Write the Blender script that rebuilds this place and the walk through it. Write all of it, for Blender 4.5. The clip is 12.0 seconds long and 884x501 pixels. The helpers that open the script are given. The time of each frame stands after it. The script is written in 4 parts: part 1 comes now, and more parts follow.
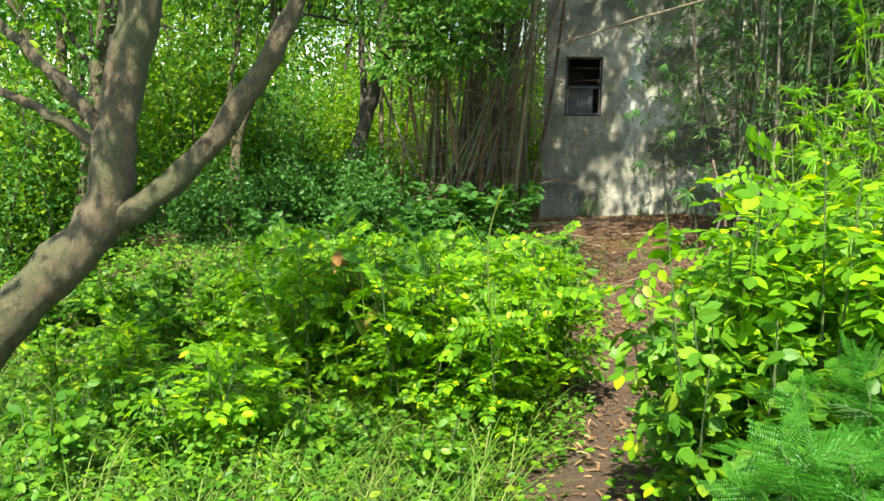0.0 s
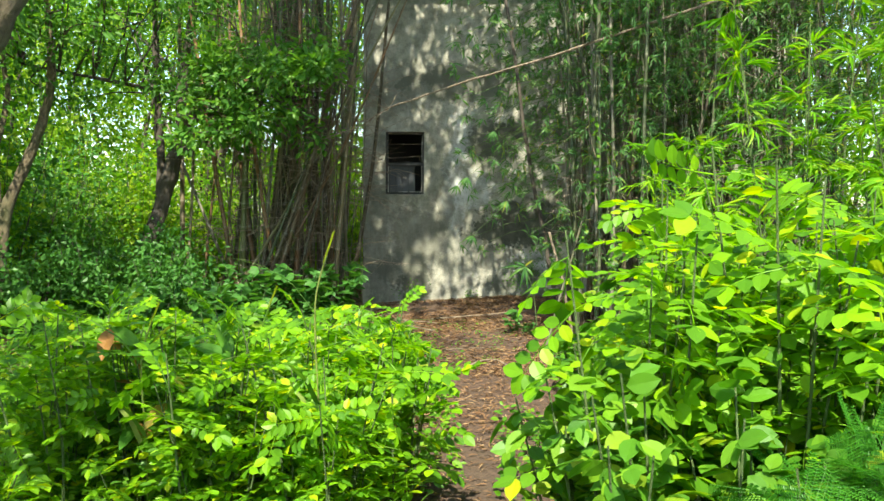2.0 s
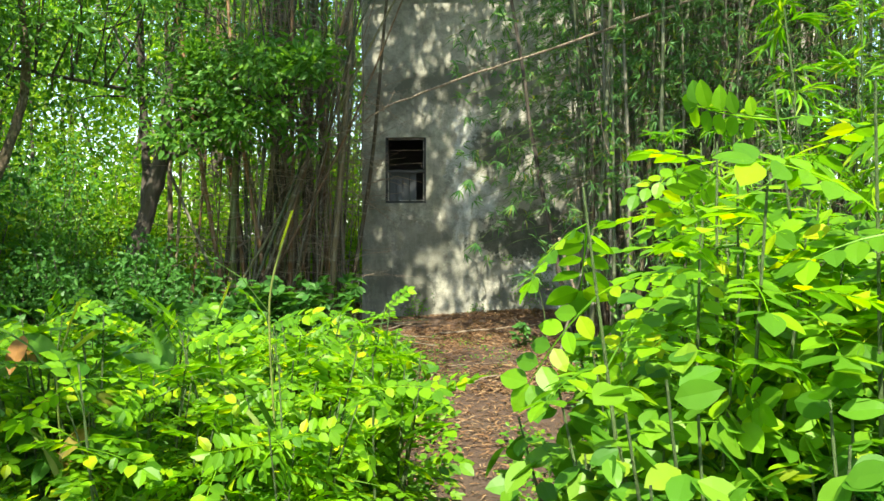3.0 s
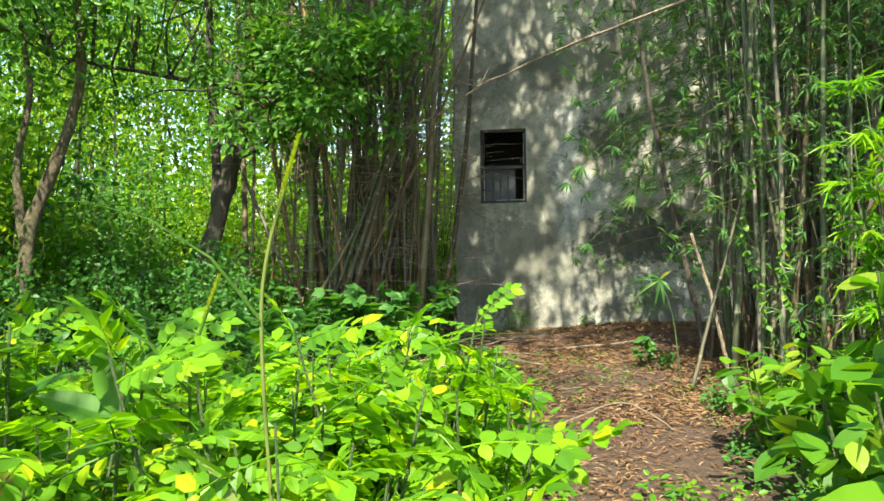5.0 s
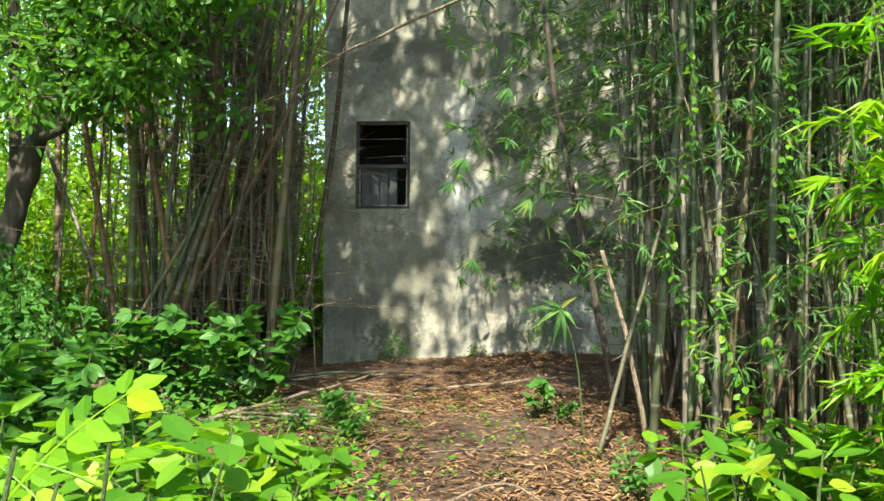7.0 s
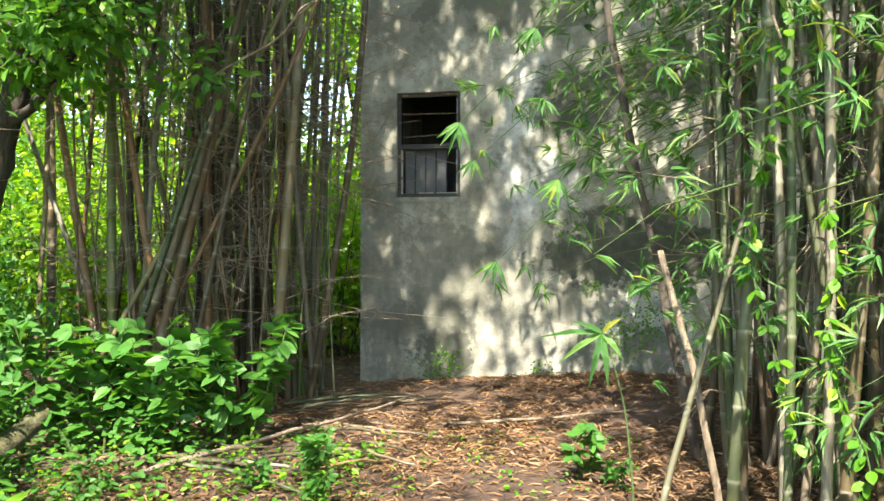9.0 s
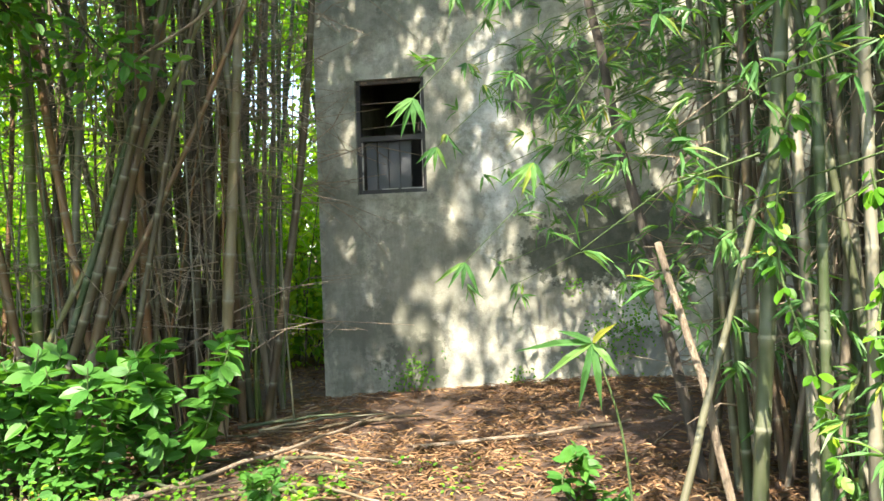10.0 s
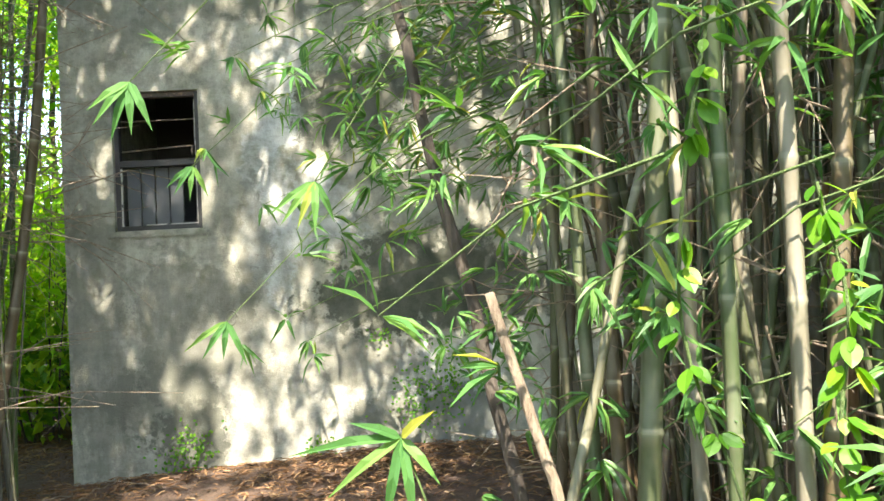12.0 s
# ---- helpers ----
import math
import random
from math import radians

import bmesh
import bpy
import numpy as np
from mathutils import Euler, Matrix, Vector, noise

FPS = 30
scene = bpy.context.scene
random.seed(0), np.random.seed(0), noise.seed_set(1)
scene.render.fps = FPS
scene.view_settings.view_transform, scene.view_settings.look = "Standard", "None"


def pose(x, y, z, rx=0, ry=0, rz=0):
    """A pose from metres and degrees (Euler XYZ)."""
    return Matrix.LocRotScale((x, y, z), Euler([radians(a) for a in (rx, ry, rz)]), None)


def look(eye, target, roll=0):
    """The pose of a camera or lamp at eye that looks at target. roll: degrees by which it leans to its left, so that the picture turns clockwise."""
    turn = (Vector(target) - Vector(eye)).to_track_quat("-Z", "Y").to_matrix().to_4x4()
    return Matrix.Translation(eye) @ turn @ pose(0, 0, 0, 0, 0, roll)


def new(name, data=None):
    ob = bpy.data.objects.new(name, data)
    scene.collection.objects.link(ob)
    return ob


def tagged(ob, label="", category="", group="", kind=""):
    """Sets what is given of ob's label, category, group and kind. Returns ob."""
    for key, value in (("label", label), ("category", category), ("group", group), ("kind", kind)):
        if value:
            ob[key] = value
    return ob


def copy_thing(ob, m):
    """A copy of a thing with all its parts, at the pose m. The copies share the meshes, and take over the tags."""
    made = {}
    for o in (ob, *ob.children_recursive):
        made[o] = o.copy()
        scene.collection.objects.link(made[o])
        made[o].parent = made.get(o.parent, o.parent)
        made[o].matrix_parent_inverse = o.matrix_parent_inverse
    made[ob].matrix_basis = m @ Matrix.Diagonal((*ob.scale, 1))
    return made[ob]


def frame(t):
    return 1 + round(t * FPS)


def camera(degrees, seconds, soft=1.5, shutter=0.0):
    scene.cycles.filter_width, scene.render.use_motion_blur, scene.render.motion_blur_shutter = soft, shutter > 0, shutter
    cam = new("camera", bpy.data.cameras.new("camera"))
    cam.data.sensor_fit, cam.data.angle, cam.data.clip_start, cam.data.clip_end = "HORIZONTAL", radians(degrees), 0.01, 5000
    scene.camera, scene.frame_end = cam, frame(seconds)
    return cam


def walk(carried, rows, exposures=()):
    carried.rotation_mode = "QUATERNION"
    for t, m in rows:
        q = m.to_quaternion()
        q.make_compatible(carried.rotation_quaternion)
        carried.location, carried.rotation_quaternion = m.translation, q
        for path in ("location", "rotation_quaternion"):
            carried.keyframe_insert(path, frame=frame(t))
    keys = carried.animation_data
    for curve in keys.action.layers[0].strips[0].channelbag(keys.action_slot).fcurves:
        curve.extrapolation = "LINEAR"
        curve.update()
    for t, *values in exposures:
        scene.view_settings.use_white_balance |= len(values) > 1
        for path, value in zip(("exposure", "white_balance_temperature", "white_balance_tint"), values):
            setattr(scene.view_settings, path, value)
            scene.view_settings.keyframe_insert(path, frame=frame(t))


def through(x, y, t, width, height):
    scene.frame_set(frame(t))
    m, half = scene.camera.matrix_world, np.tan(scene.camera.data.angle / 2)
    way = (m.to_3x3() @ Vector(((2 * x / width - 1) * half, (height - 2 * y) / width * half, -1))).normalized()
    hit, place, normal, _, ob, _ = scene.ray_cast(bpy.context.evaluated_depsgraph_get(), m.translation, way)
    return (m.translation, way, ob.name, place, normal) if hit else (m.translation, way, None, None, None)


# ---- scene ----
cam = camera(52.0, 12.0)
PATH = [
    (0, (2.361, -14.889, 1.732), (1.843, -12.981, 1.429), 0.9),
    (0.5, (2.232, -14.674, 1.598), (1.953, -12.714, 1.31), 1.7),
    (1, (2.161, -14.376, 1.518), (1.964, -12.403, 1.254), 1.3),
    (1.5, (2.108, -14.028, 1.428), (1.955, -12.035, 1.346), 0.8),
    (2, (2.056, -13.714, 1.411), (1.933, -11.72, 1.329), 0.4),
    (2.5, (2.072, -13.364, 1.323), (1.947, -11.37, 1.237), -0.0),
    (3, (2.093, -12.961, 1.254), (1.949, -10.966, 1.217), -0.1),
    (3.5, (2.073, -12.679, 1.232), (1.927, -10.685, 1.188), 0.0),
    (5.3, (1.871, -11.258, 1.107), (1.492, -9.294, 1.109), -1.3),
    (5.5, (1.842, -11.065, 1.118), (1.487, -9.097, 1.111), -2.1),
    (6, (1.833, -10.591, 1.111), (1.674, -8.598, 1.092), -2.3),
    (6.5, (1.92, -10.132, 1.08), (1.85, -8.133, 1.111), -2.2),
    (7, (2.046, -9.659, 1.133), (1.888, -7.665, 1.157), 0.4),
    (9, (2.565, -7.926, 1.209), (2.122, -5.976, 1.21), 0.1),
    (9.5, (2.525, -7.56, 1.181), (2.071, -5.612, 1.174), -1.4),
    (10, (2.497, -7.234, 1.212), (2.101, -5.273, 1.211), -2.0),
    (10.5, (2.422, -6.904, 1.23), (2.279, -4.909, 1.244), -2.4),
    (11, (2.407, -6.611, 1.204), (2.31, -4.613, 1.237), -2.6),
    (11.5, (2.449, -6.329, 1.244), (2.341, -4.333, 1.325), -2.7),
    (12, (2.467, -6.145, 1.252), (2.491, -4.146, 1.319), -2.9),
]
walk(cam, [(t, look(eye, target, roll)) for t, eye, target, roll in PATH],
     [(0, 1.65, 6900, 1), (3.5, 1.72, 6900, 1), (5.5, 1.77, 6900, 2), (7, 1.85, 6900, 4), (9, 2.38, 6900, 9), (11, 2.62, 6900, 11), (12, 2.76, 6900, 12)])

# ---- light ----
SUN_FROM = Vector((0.04, -0.78, 1.12)).normalized()
world = bpy.data.worlds.new("sky")
scene.world = world
world.use_nodes = True
wn = world.node_tree.nodes
sky = wn.new("ShaderNodeTexSky")
sky.sky_type = "NISHITA"
sky.sun_disc = False
sky.sun_elevation = math.asin(SUN_FROM.z)
sky.sun_rotation = math.atan2(SUN_FROM.x, SUN_FROM.y)
wn["Background"].inputs["Strength"].default_value = 0.14
world.node_tree.links.new(sky.outputs[0], wn["Background"].inputs["Color"])
sun_data = bpy.data.lights.new("sun", "SUN")
sun_data.energy = 5.0
sun_data.angle = radians(0.53)
sun_data.color = (1.0, 0.94, 0.84)
sun = new("sun", sun_data)
sun.matrix_world = look(SUN_FROM * 60, (0, 0, 0))

# ---- materials ----
def mat(name):
    m = bpy.data.materials.new(name)
    m.use_nodes = True
    nt = m.node_tree
    return m, nt, nt.nodes["Principled BSDF"]


def node(nt, kind, **vals):
    n = nt.nodes.new("ShaderNode" + kind)
    for k, v in vals.items():
        n.inputs[k.replace("_", " ")].default_value = v
    return n


def ramp(nt, src, stops, interp="LINEAR"):
    r = nt.nodes.new("ShaderNodeValToRGB")
    r.color_ramp.interpolation = interp
    els = r.color_ramp.elements
    while len(els) < len(stops):
        els.new(0.5)
    for e, (p, c) in zip(els, stops):
        e.position = p
        e.color = (*c, 1) if len(c) == 3 else (c[0], c[0], c[0], 1)
    nt.links.new(src, r.inputs[0])
    return r.outputs[0]


def mixc(nt, fac, a, b, mode="MIX"):
    n = nt.nodes.new("ShaderNodeMix")
    n.data_type = "RGBA"
    n.blend_type = mode
    for sock, v in ((n.inputs[0], fac), (n.inputs[6], a), (n.inputs[7], b)):
        if isinstance(v, (int, float)):
            sock.default_value = v
        elif isinstance(v, tuple):
            sock.default_value = (*v, 1)
        else:
            nt.links.new(v, sock)
    return n.outputs[2]


def maths(nt, op, a, b=0.0, clamp=False):
    n = nt.nodes.new("ShaderNodeMath")
    n.operation = op
    n.use_clamp = clamp
    for sock, v in ((n.inputs[0], a), (n.inputs[1], b)):
        if isinstance(v, (int, float)):
            sock.default_value = v
        else:
            nt.links.new(v, sock)
    return n.outputs[0]


def coords(nt, scale=(1, 1, 1), kind="Object"):
    tc = nt.nodes.new("ShaderNodeTexCoord")
    mp = nt.nodes.new("ShaderNodeMapping")
    mp.inputs["Scale"].default_value = scale
    nt.links.new(tc.outputs[kind], mp.inputs[0])
    return mp.outputs[0]


def noise_tex(nt, vec, scale, detail=5, rough=0.6):
    n = node(nt, "TexNoise", Scale=scale, Detail=detail, Roughness=rough)
    nt.links.new(vec, n.inputs["Vector"])
    return n.outputs["Fac"]


def bump(nt, bsdf, height, strength, dist=0.01):
    b = node(nt, "Bump", Strength=strength, Distance=dist)
    nt.links.new(height, b.inputs["Height"])
    nt.links.new(b.outputs[0], bsdf.inputs["Normal"])


def leaf_mat(name, stops, through=0.4, rough=0.42, boost=1.7):
    """Leaf blades: colour by leaf, blotches, light let through."""
    m, nt, p = mat(name)
    geo = nt.nodes.new("ShaderNodeNewGeometry")
    info = nt.nodes.new("ShaderNodeObjectInfo")
    r = maths(nt, "FRACT", maths(nt, "ADD", geo.outputs["Random Per Island"], info.outputs["Random"]))
    c = ramp(nt, r, stops)
    blot = noise_tex(nt, coords(nt, kind="Object"), 22, 3)
    c = mixc(nt, maths(nt, "MULTIPLY", blot, 0.3), c, (0.03, 0.07, 0.008))
    nt.links.new(c, p.inputs["Base Color"])
    p.inputs["Roughness"].default_value = rough
    p.inputs["Specular IOR Level"].default_value = 0.22
    tr = nt.nodes.new("ShaderNodeBsdfTranslucent")
    nt.links.new(mixc(nt, 1.0, c, (boost, boost, boost * 0.35), "MULTIPLY"), tr.inputs["Color"])
    mx = node(nt, "MixShader", Fac=through)
    nt.links.new(p.outputs[0], mx.inputs[1])
    nt.links.new(tr.outputs[0], mx.inputs[2])
    nt.links.new(mx.outputs[0], nt.nodes["Material Output"].inputs[0])
    return m


def bark_mat(name, dark, light, scale=9, stretch=0.25, lichen=None):
    m, nt, p = mat(name)
    v = coords(nt, (1, 1, stretch))
    n1 = noise_tex(nt, v, scale, 8, 0.7)
    n2 = noise_tex(nt, coords(nt), 2.2, 4)
    c = ramp(nt, n1, [(0.3, dark), (0.7, light)])
    if lichen:
        c = mixc(nt, ramp(nt, n2, [(0.45, (0.0,)), (0.62, (0.8,))]), c, lichen)
    nt.links.new(c, p.inputs["Base Color"])
    p.inputs["Roughness"].default_value = 0.88
    bump(nt, p, n1, 1.0, 0.05)
    return m


def culm_mat(name, stops):
    """Bamboo stems: colour by stem, pale band and dark line at every joint, grey weathering."""
    m, nt, p = mat(name)
    info = nt.nodes.new("ShaderNodeObjectInfo")
    c = ramp(nt, info.outputs["Random"], stops)
    tc = nt.nodes.new("ShaderNodeTexCoord")
    sep = nt.nodes.new("ShaderNodeSeparateXYZ")
    nt.links.new(tc.outputs["Object"], sep.inputs[0])
    ph = maths(nt, "FRACT", maths(nt, "DIVIDE", sep.outputs[2], 0.31))
    c = mixc(nt, ramp(nt, ph, [(0.0, (0.5,)), (0.03, (0.6,)), (0.05, (0.0,)), (0.9, (0.0,)), (1.0, (0.3,))]), c, (0.24, 0.23, 0.16))
    n1 = noise_tex(nt, coords(nt, (1, 1, 0.12)), 28, 6, 0.7)
    n2 = noise_tex(nt, coords(nt), 3.5, 4)
    c = mixc(nt, ramp(nt, n1, [(0.45, (0.0,)), (0.75, (0.6,))]), c, (0.09, 0.075, 0.05))
    c = mixc(nt, ramp(nt, n2, [(0.5, (0.0,)), (0.68, (0.4,))]), c, (0.17, 0.17, 0.12))
    nt.links.new(c, p.inputs["Base Color"])
    p.inputs["Roughness"].default_value = 0.6
    bump(nt, p, n1, 0.3, 0.004)
    return m


M_PINNATE = leaf_mat("leaf_pinnate", [(0, (0.06, 0.17, 0.011)), (0.5, (0.125, 0.28, 0.011)), (0.8, (0.18, 0.38, 0.009)), (0.92, (0.25, 0.42, 0.01)), (1, (0.42, 0.47, 0.012))], 0.45, boost=1.9)
M_FEATHER = leaf_mat("leaf_feathery", [(0, (0.03, 0.15, 0.014)), (1, (0.065, 0.23, 0.018))], 0.35)
M_BAMBOO = leaf_mat("leaf_bamboo", [(0, (0.04, 0.115, 0.034)), (0.6, (0.075, 0.18, 0.052)), (0.93, (0.13, 0.24, 0.06)), (1, (0.28, 0.27, 0.04))], 0.38)
M_LANCE = leaf_mat("leaf_lance", [(0, (0.08, 0.24, 0.01)), (0.6, (0.14, 0.33, 0.012)), (1, (0.25, 0.38, 0.015))], 0.45)
M_SEED = leaf_mat("grass_seed", [(0, (0.3, 0.4, 0.02)), (1, (0.5, 0.52, 0.04))], 0.4)
M_WEED = leaf_mat("leaf_weed", [(0, (0.045, 0.145, 0.012)), (0.55, (0.085, 0.22, 0.015)), (0.9, (0.15, 0.29, 0.018)), (1, (0.24, 0.31, 0.025))], 0.4)
M_GRASS = leaf_mat("leaf_grass", [(0, (0.06, 0.15, 0.02)), (0.7, (0.12, 0.22, 0.03)), (1, (0.26, 0.27, 0.09))], 0.35)
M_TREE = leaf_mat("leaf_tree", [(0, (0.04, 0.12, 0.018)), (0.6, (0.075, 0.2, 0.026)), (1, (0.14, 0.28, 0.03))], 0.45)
# sun on the woods behind is put into this brighter green
M_BACK = leaf_mat("leaf_backwoods_sunlit", [(0, (0.06, 0.17, 0.012)), (0.5, (0.14, 0.29, 0.016)), (1, (0.30, 0.40, 0.035))], 0.52, boost=1.9)
# soft green leaves; in the understory the darker tone carries tree shade
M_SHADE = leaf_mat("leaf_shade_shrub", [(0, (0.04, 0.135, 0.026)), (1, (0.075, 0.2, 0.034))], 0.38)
M_RED = leaf_mat("leaf_young_red", [(0, (0.05, 0.17, 0.015)), (0.7, (0.09, 0.22, 0.02)), (0.85, (0.2, 0.2, 0.03)), (1, (0.3, 0.12, 0.04))], 0.4)
M_DRY = leaf_mat("leaf_dry", [(0, (0.10, 0.045, 0.025)), (0.5, (0.20, 0.10, 0.055)), (0.85, (0.27, 0.155, 0.085)), (1, (0.36, 0.24, 0.14))], 0.12, 0.8, 1.2)
M_STEM = bark_mat("green_stem", (0.05, 0.09, 0.02), (0.12, 0.18, 0.05), 30)
M_TWIG = bark_mat("dry_twig", (0.12, 0.08, 0.05), (0.34, 0.27, 0.19), 30)
M_BARK = bark_mat("pale_bark", (0.03, 0.022, 0.014), (0.19, 0.145, 0.08), 22, 0.6, (0.085, 0.09, 0.035))
M_BARK_DARK = bark_mat("dark_bark", (0.025, 0.02, 0.015), (0.10, 0.08, 0.06), 10)
M_CULM = culm_mat("green_culm", [(0, (0.035, 0.06, 0.018)), (0.3, (0.06, 0.068, 0.03)), (0.5, (0.11, 0.095, 0.06)), (0.72, (0.17, 0.155, 0.115)), (0.88, (0.12, 0.075, 0.042)), (1, (0.05, 0.035, 0.02))])
M_CULM_GREEN = culm_mat("fresh_green_culm", [(0, (0.05, 0.09, 0.012)), (0.5, (0.10, 0.14, 0.018)), (1, (0.19, 0.2, 0.03))])
M_CULM_DRY = culm_mat("dry_culm", [(0, (0.13, 0.07, 0.027)), (0.3, (0.2, 0.095, 0.033)), (0.55, (0.08, 0.055, 0.028)), (0.8, (0.22, 0.175, 0.09)), (1, (0.075, 0.11, 0.016))])
# dark brown stems; their tone also carries the shade inside the clumps
M_CULM_DARK = culm_mat("dark_shaded_culm", [(0, (0.045, 0.03, 0.014)), (1, (0.07, 0.05, 0.02))])


def wall_mat():
    """Old cement render: grey, streaked, with algae stains and pale worn patches."""
    m, nt, p = mat("weathered_cement")
    v = coords(nt)
    big = noise_tex(nt, v, 0.9, 6, 0.62)
    fine = noise_tex(nt, v, 14, 8, 0.7)
    grain = noise_tex(nt, v, 90, 4, 0.7)
    streak = noise_tex(nt, coords(nt, (4.5, 1, 0.6)), 1.0, 7, 0.7)
    mid = noise_tex(nt, v, 2.8, 7, 0.65)
    c = ramp(nt, big, [(0.3, (0.26, 0.255, 0.205)), (0.5, (0.37, 0.355, 0.285)), (0.68, (0.49, 0.465, 0.385))])
    c = mixc(nt, ramp(nt, streak, [(0.48, (0.0,)), (0.7, (0.5,))]), c, (0.12, 0.12, 0.092))
    c = mixc(nt, ramp(nt, fine, [(0.52, (0.0,)), (0.7, (0.45,))]), c, (0.15, 0.15, 0.12))
    c = mixc(nt, ramp(nt, fine, [(0.25, (0.5,)), (0.4, (0.0,))]), c, (0.58, 0.57, 0.53))

    def spot(x, z, sx, sz, edge=0.55):
        mp = nt.nodes.new("ShaderNodeMapping")
        tc = nt.nodes.new("ShaderNodeTexCoord")
        mp.inputs["Location"].default_value = (-x / sx, 0, -z / sz)
        mp.inputs["Scale"].default_value = (1 / sx, 0, 1 / sz)
        nt.links.new(tc.outputs["Object"], mp.inputs[0])
        ln = nt.nodes.new("ShaderNodeVectorMath")
        ln.operation = "LENGTH"
        nt.links.new(mp.outputs[0], ln.inputs[0])
        d = maths(nt, "ADD", ln.outputs["Value"], maths(nt, "MULTIPLY", maths(nt, "SUBTRACT", mid, 0.5), 2.6))
        d = maths(nt, "ADD", d, maths(nt, "MULTIPLY", maths(nt, "SUBTRACT", fine, 0.5), 1.3))
        return ramp(nt, d, [(edge, (1.0,)), (1.0, (0.0,))])

    # pale worn render, then dark algae
    for x, z, sx, sz in ((1.72, 1.78, 0.4, 0.3), (1.42, 1.75, 0.22, 0.7), (1.5, 2.6, 0.2, 0.5), (2.6, 0.5, 0.5, 0.4)):
        c = mixc(nt, maths(nt, "MULTIPLY", spot(x, z, sx, sz, 0.8), 0.6), c, (0.50, 0.52, 0.50))
    for x, z, sx, sz, k in ((2.45, 1.22, 0.95, 0.34, 1.0), (1.95, 2.48, 0.36, 0.34, 0.9), (2.7, 2.7, 0.55, 0.3, 0.85), (2.0, 0.75, 0.4, 0.18, 0.5),
                            (0.8, 0.2, 0.3, 0.3, 0.75), (2.4, 0.35, 0.5, 0.22, 0.7), (0.85, 1.05, 0.5, 0.5, 0.45), (0.2, 0.9, 0.25, 0.9, 0.4), (0.6, 0.55, 0.5, 0.25, 0.45),
                            (1.9, 3.4, 1.2, 0.35, 0.6), (0.6, 3.3, 0.9, 0.4, 0.4), (1.25, 1.5, 0.12, 0.5, 0.5)):
        c = mixc(nt, maths(nt, "MULTIPLY", spot(x, z, sx, sz, 0.82), k), c, (0.055, 0.06, 0.042))
    c = mixc(nt, ramp(nt, noise_tex(nt, v, 5.0, 9, 0.75), [(0.42, (0.0,)), (0.62, (0.75,))]), c, (0.12, 0.12, 0.09))
    nt.links.new(c, p.inputs["Base Color"])
    p.inputs["Roughness"].default_value = 0.92
    bump(nt, p, maths(nt, "ADD", fine, maths(nt, "MULTIPLY", grain, 0.5)), 0.8, 0.012)
    return m


def soil_mat():
    m, nt, p = mat("reddish_soil")
    v = coords(nt)
    a = noise_tex(nt, v, 1.3, 6)
    b = noise_tex(nt, v, 18, 8, 0.75)
    c = ramp(nt, b, [(0.3, (0.04, 0.023, 0.014)), (0.55, (0.10, 0.056, 0.034)), (0.75, (0.18, 0.108, 0.066))])
    c = mixc(nt, ramp(nt, a, [(0.45, (0.0,)), (0.6, (0.5,))]), c, (0.10, 0.065, 0.04))
    nt.links.new(c, p.inputs["Base Color"])
    p.inputs["Roughness"].default_value = 0.95
    bump(nt, p, b, 1.0, 0.06)
    return m


def paint_mat(name, col, rough=0.6, chip=(0.3, 0.28, 0.24), amount=0.6):
    m, nt, p = mat(name)
    n = noise_tex(nt, coords(nt), 25, 6, 0.7)
    c = mixc(nt, ramp(nt, n, [(amount, (0.0,)), (amount + 0.08, (1.0,))]), col, chip)
    nt.links.new(c, p.inputs["Base Color"])
    p.inputs["Roughness"].default_value = rough
    bump(nt, p, n, 0.2, 0.003)
    return m


M_WALL = wall_mat()
M_SOIL = soil_mat()
M_FRAME = paint_mat("old_black_paint", (0.02, 0.019, 0.018), 0.55, (0.22, 0.2, 0.17), 0.64)
M_CHIPPED = paint_mat("chipped_edge", (0.3, 0.29, 0.26), 0.7, (0.03, 0.03, 0.03), 0.55)
M_BOARD = paint_mat("grey_board", (0.07, 0.075, 0.08), 0.6, (0.05, 0.05, 0.05), 0.6)
M_RUST = paint_mat("rusty_iron", (0.09, 0.07, 0.055), 0.7, (0.3, 0.2, 0.13), 0.55)
# plaster coloured near black, which holds the shade of the unlit room
M_INSIDE = paint_mat("room_shade_plaster", (0.05, 0.05, 0.047), 0.9, (0.05, 0.05, 0.045), 0.55)

rng = np.random.default_rng(7)
rnd = random.Random(11)


# ---- mesh helpers ----
def tri_mesh(name, verts, tris, material, smooth=False):
    me = bpy.data.meshes.new(name)
    verts = np.asarray(verts, np.float32)
    tris = np.asarray(tris, np.int32)
    me.vertices.add(len(verts))
    me.vertices.foreach_set("co", verts.ravel())
    me.loops.add(tris.size)
    me.loops.foreach_set("vertex_index", tris.ravel())
    me.polygons.add(len(tris))
    me.polygons.foreach_set("loop_start", np.arange(0, tris.size, 3, dtype=np.int32))
    me.polygons.foreach_set("use_smooth", np.full(len(tris), smooth))
    me.materials.append(material)
    me.update(calc_edges=True)
    return me


def child(name, me, parent, label="", m=None):
    ob = new(name, me)
    ob.parent = parent
    if m is not None:
        ob.matrix_basis = m
    if label:
        tagged(ob, label)
    return ob


def part(name, bm, material, parent, label=""):
    me = bpy.data.meshes.new(name)
    bm.to_mesh(me)
    bm.free()
    me.materials.append(material)
    return child(name, me, parent, label)


def thing(name, x, y, z, label, category, group="", kind=""):
    ob = new(name)
    ob.matrix_basis = pose(x, y, z)
    return tagged(ob, label, category, group, kind)


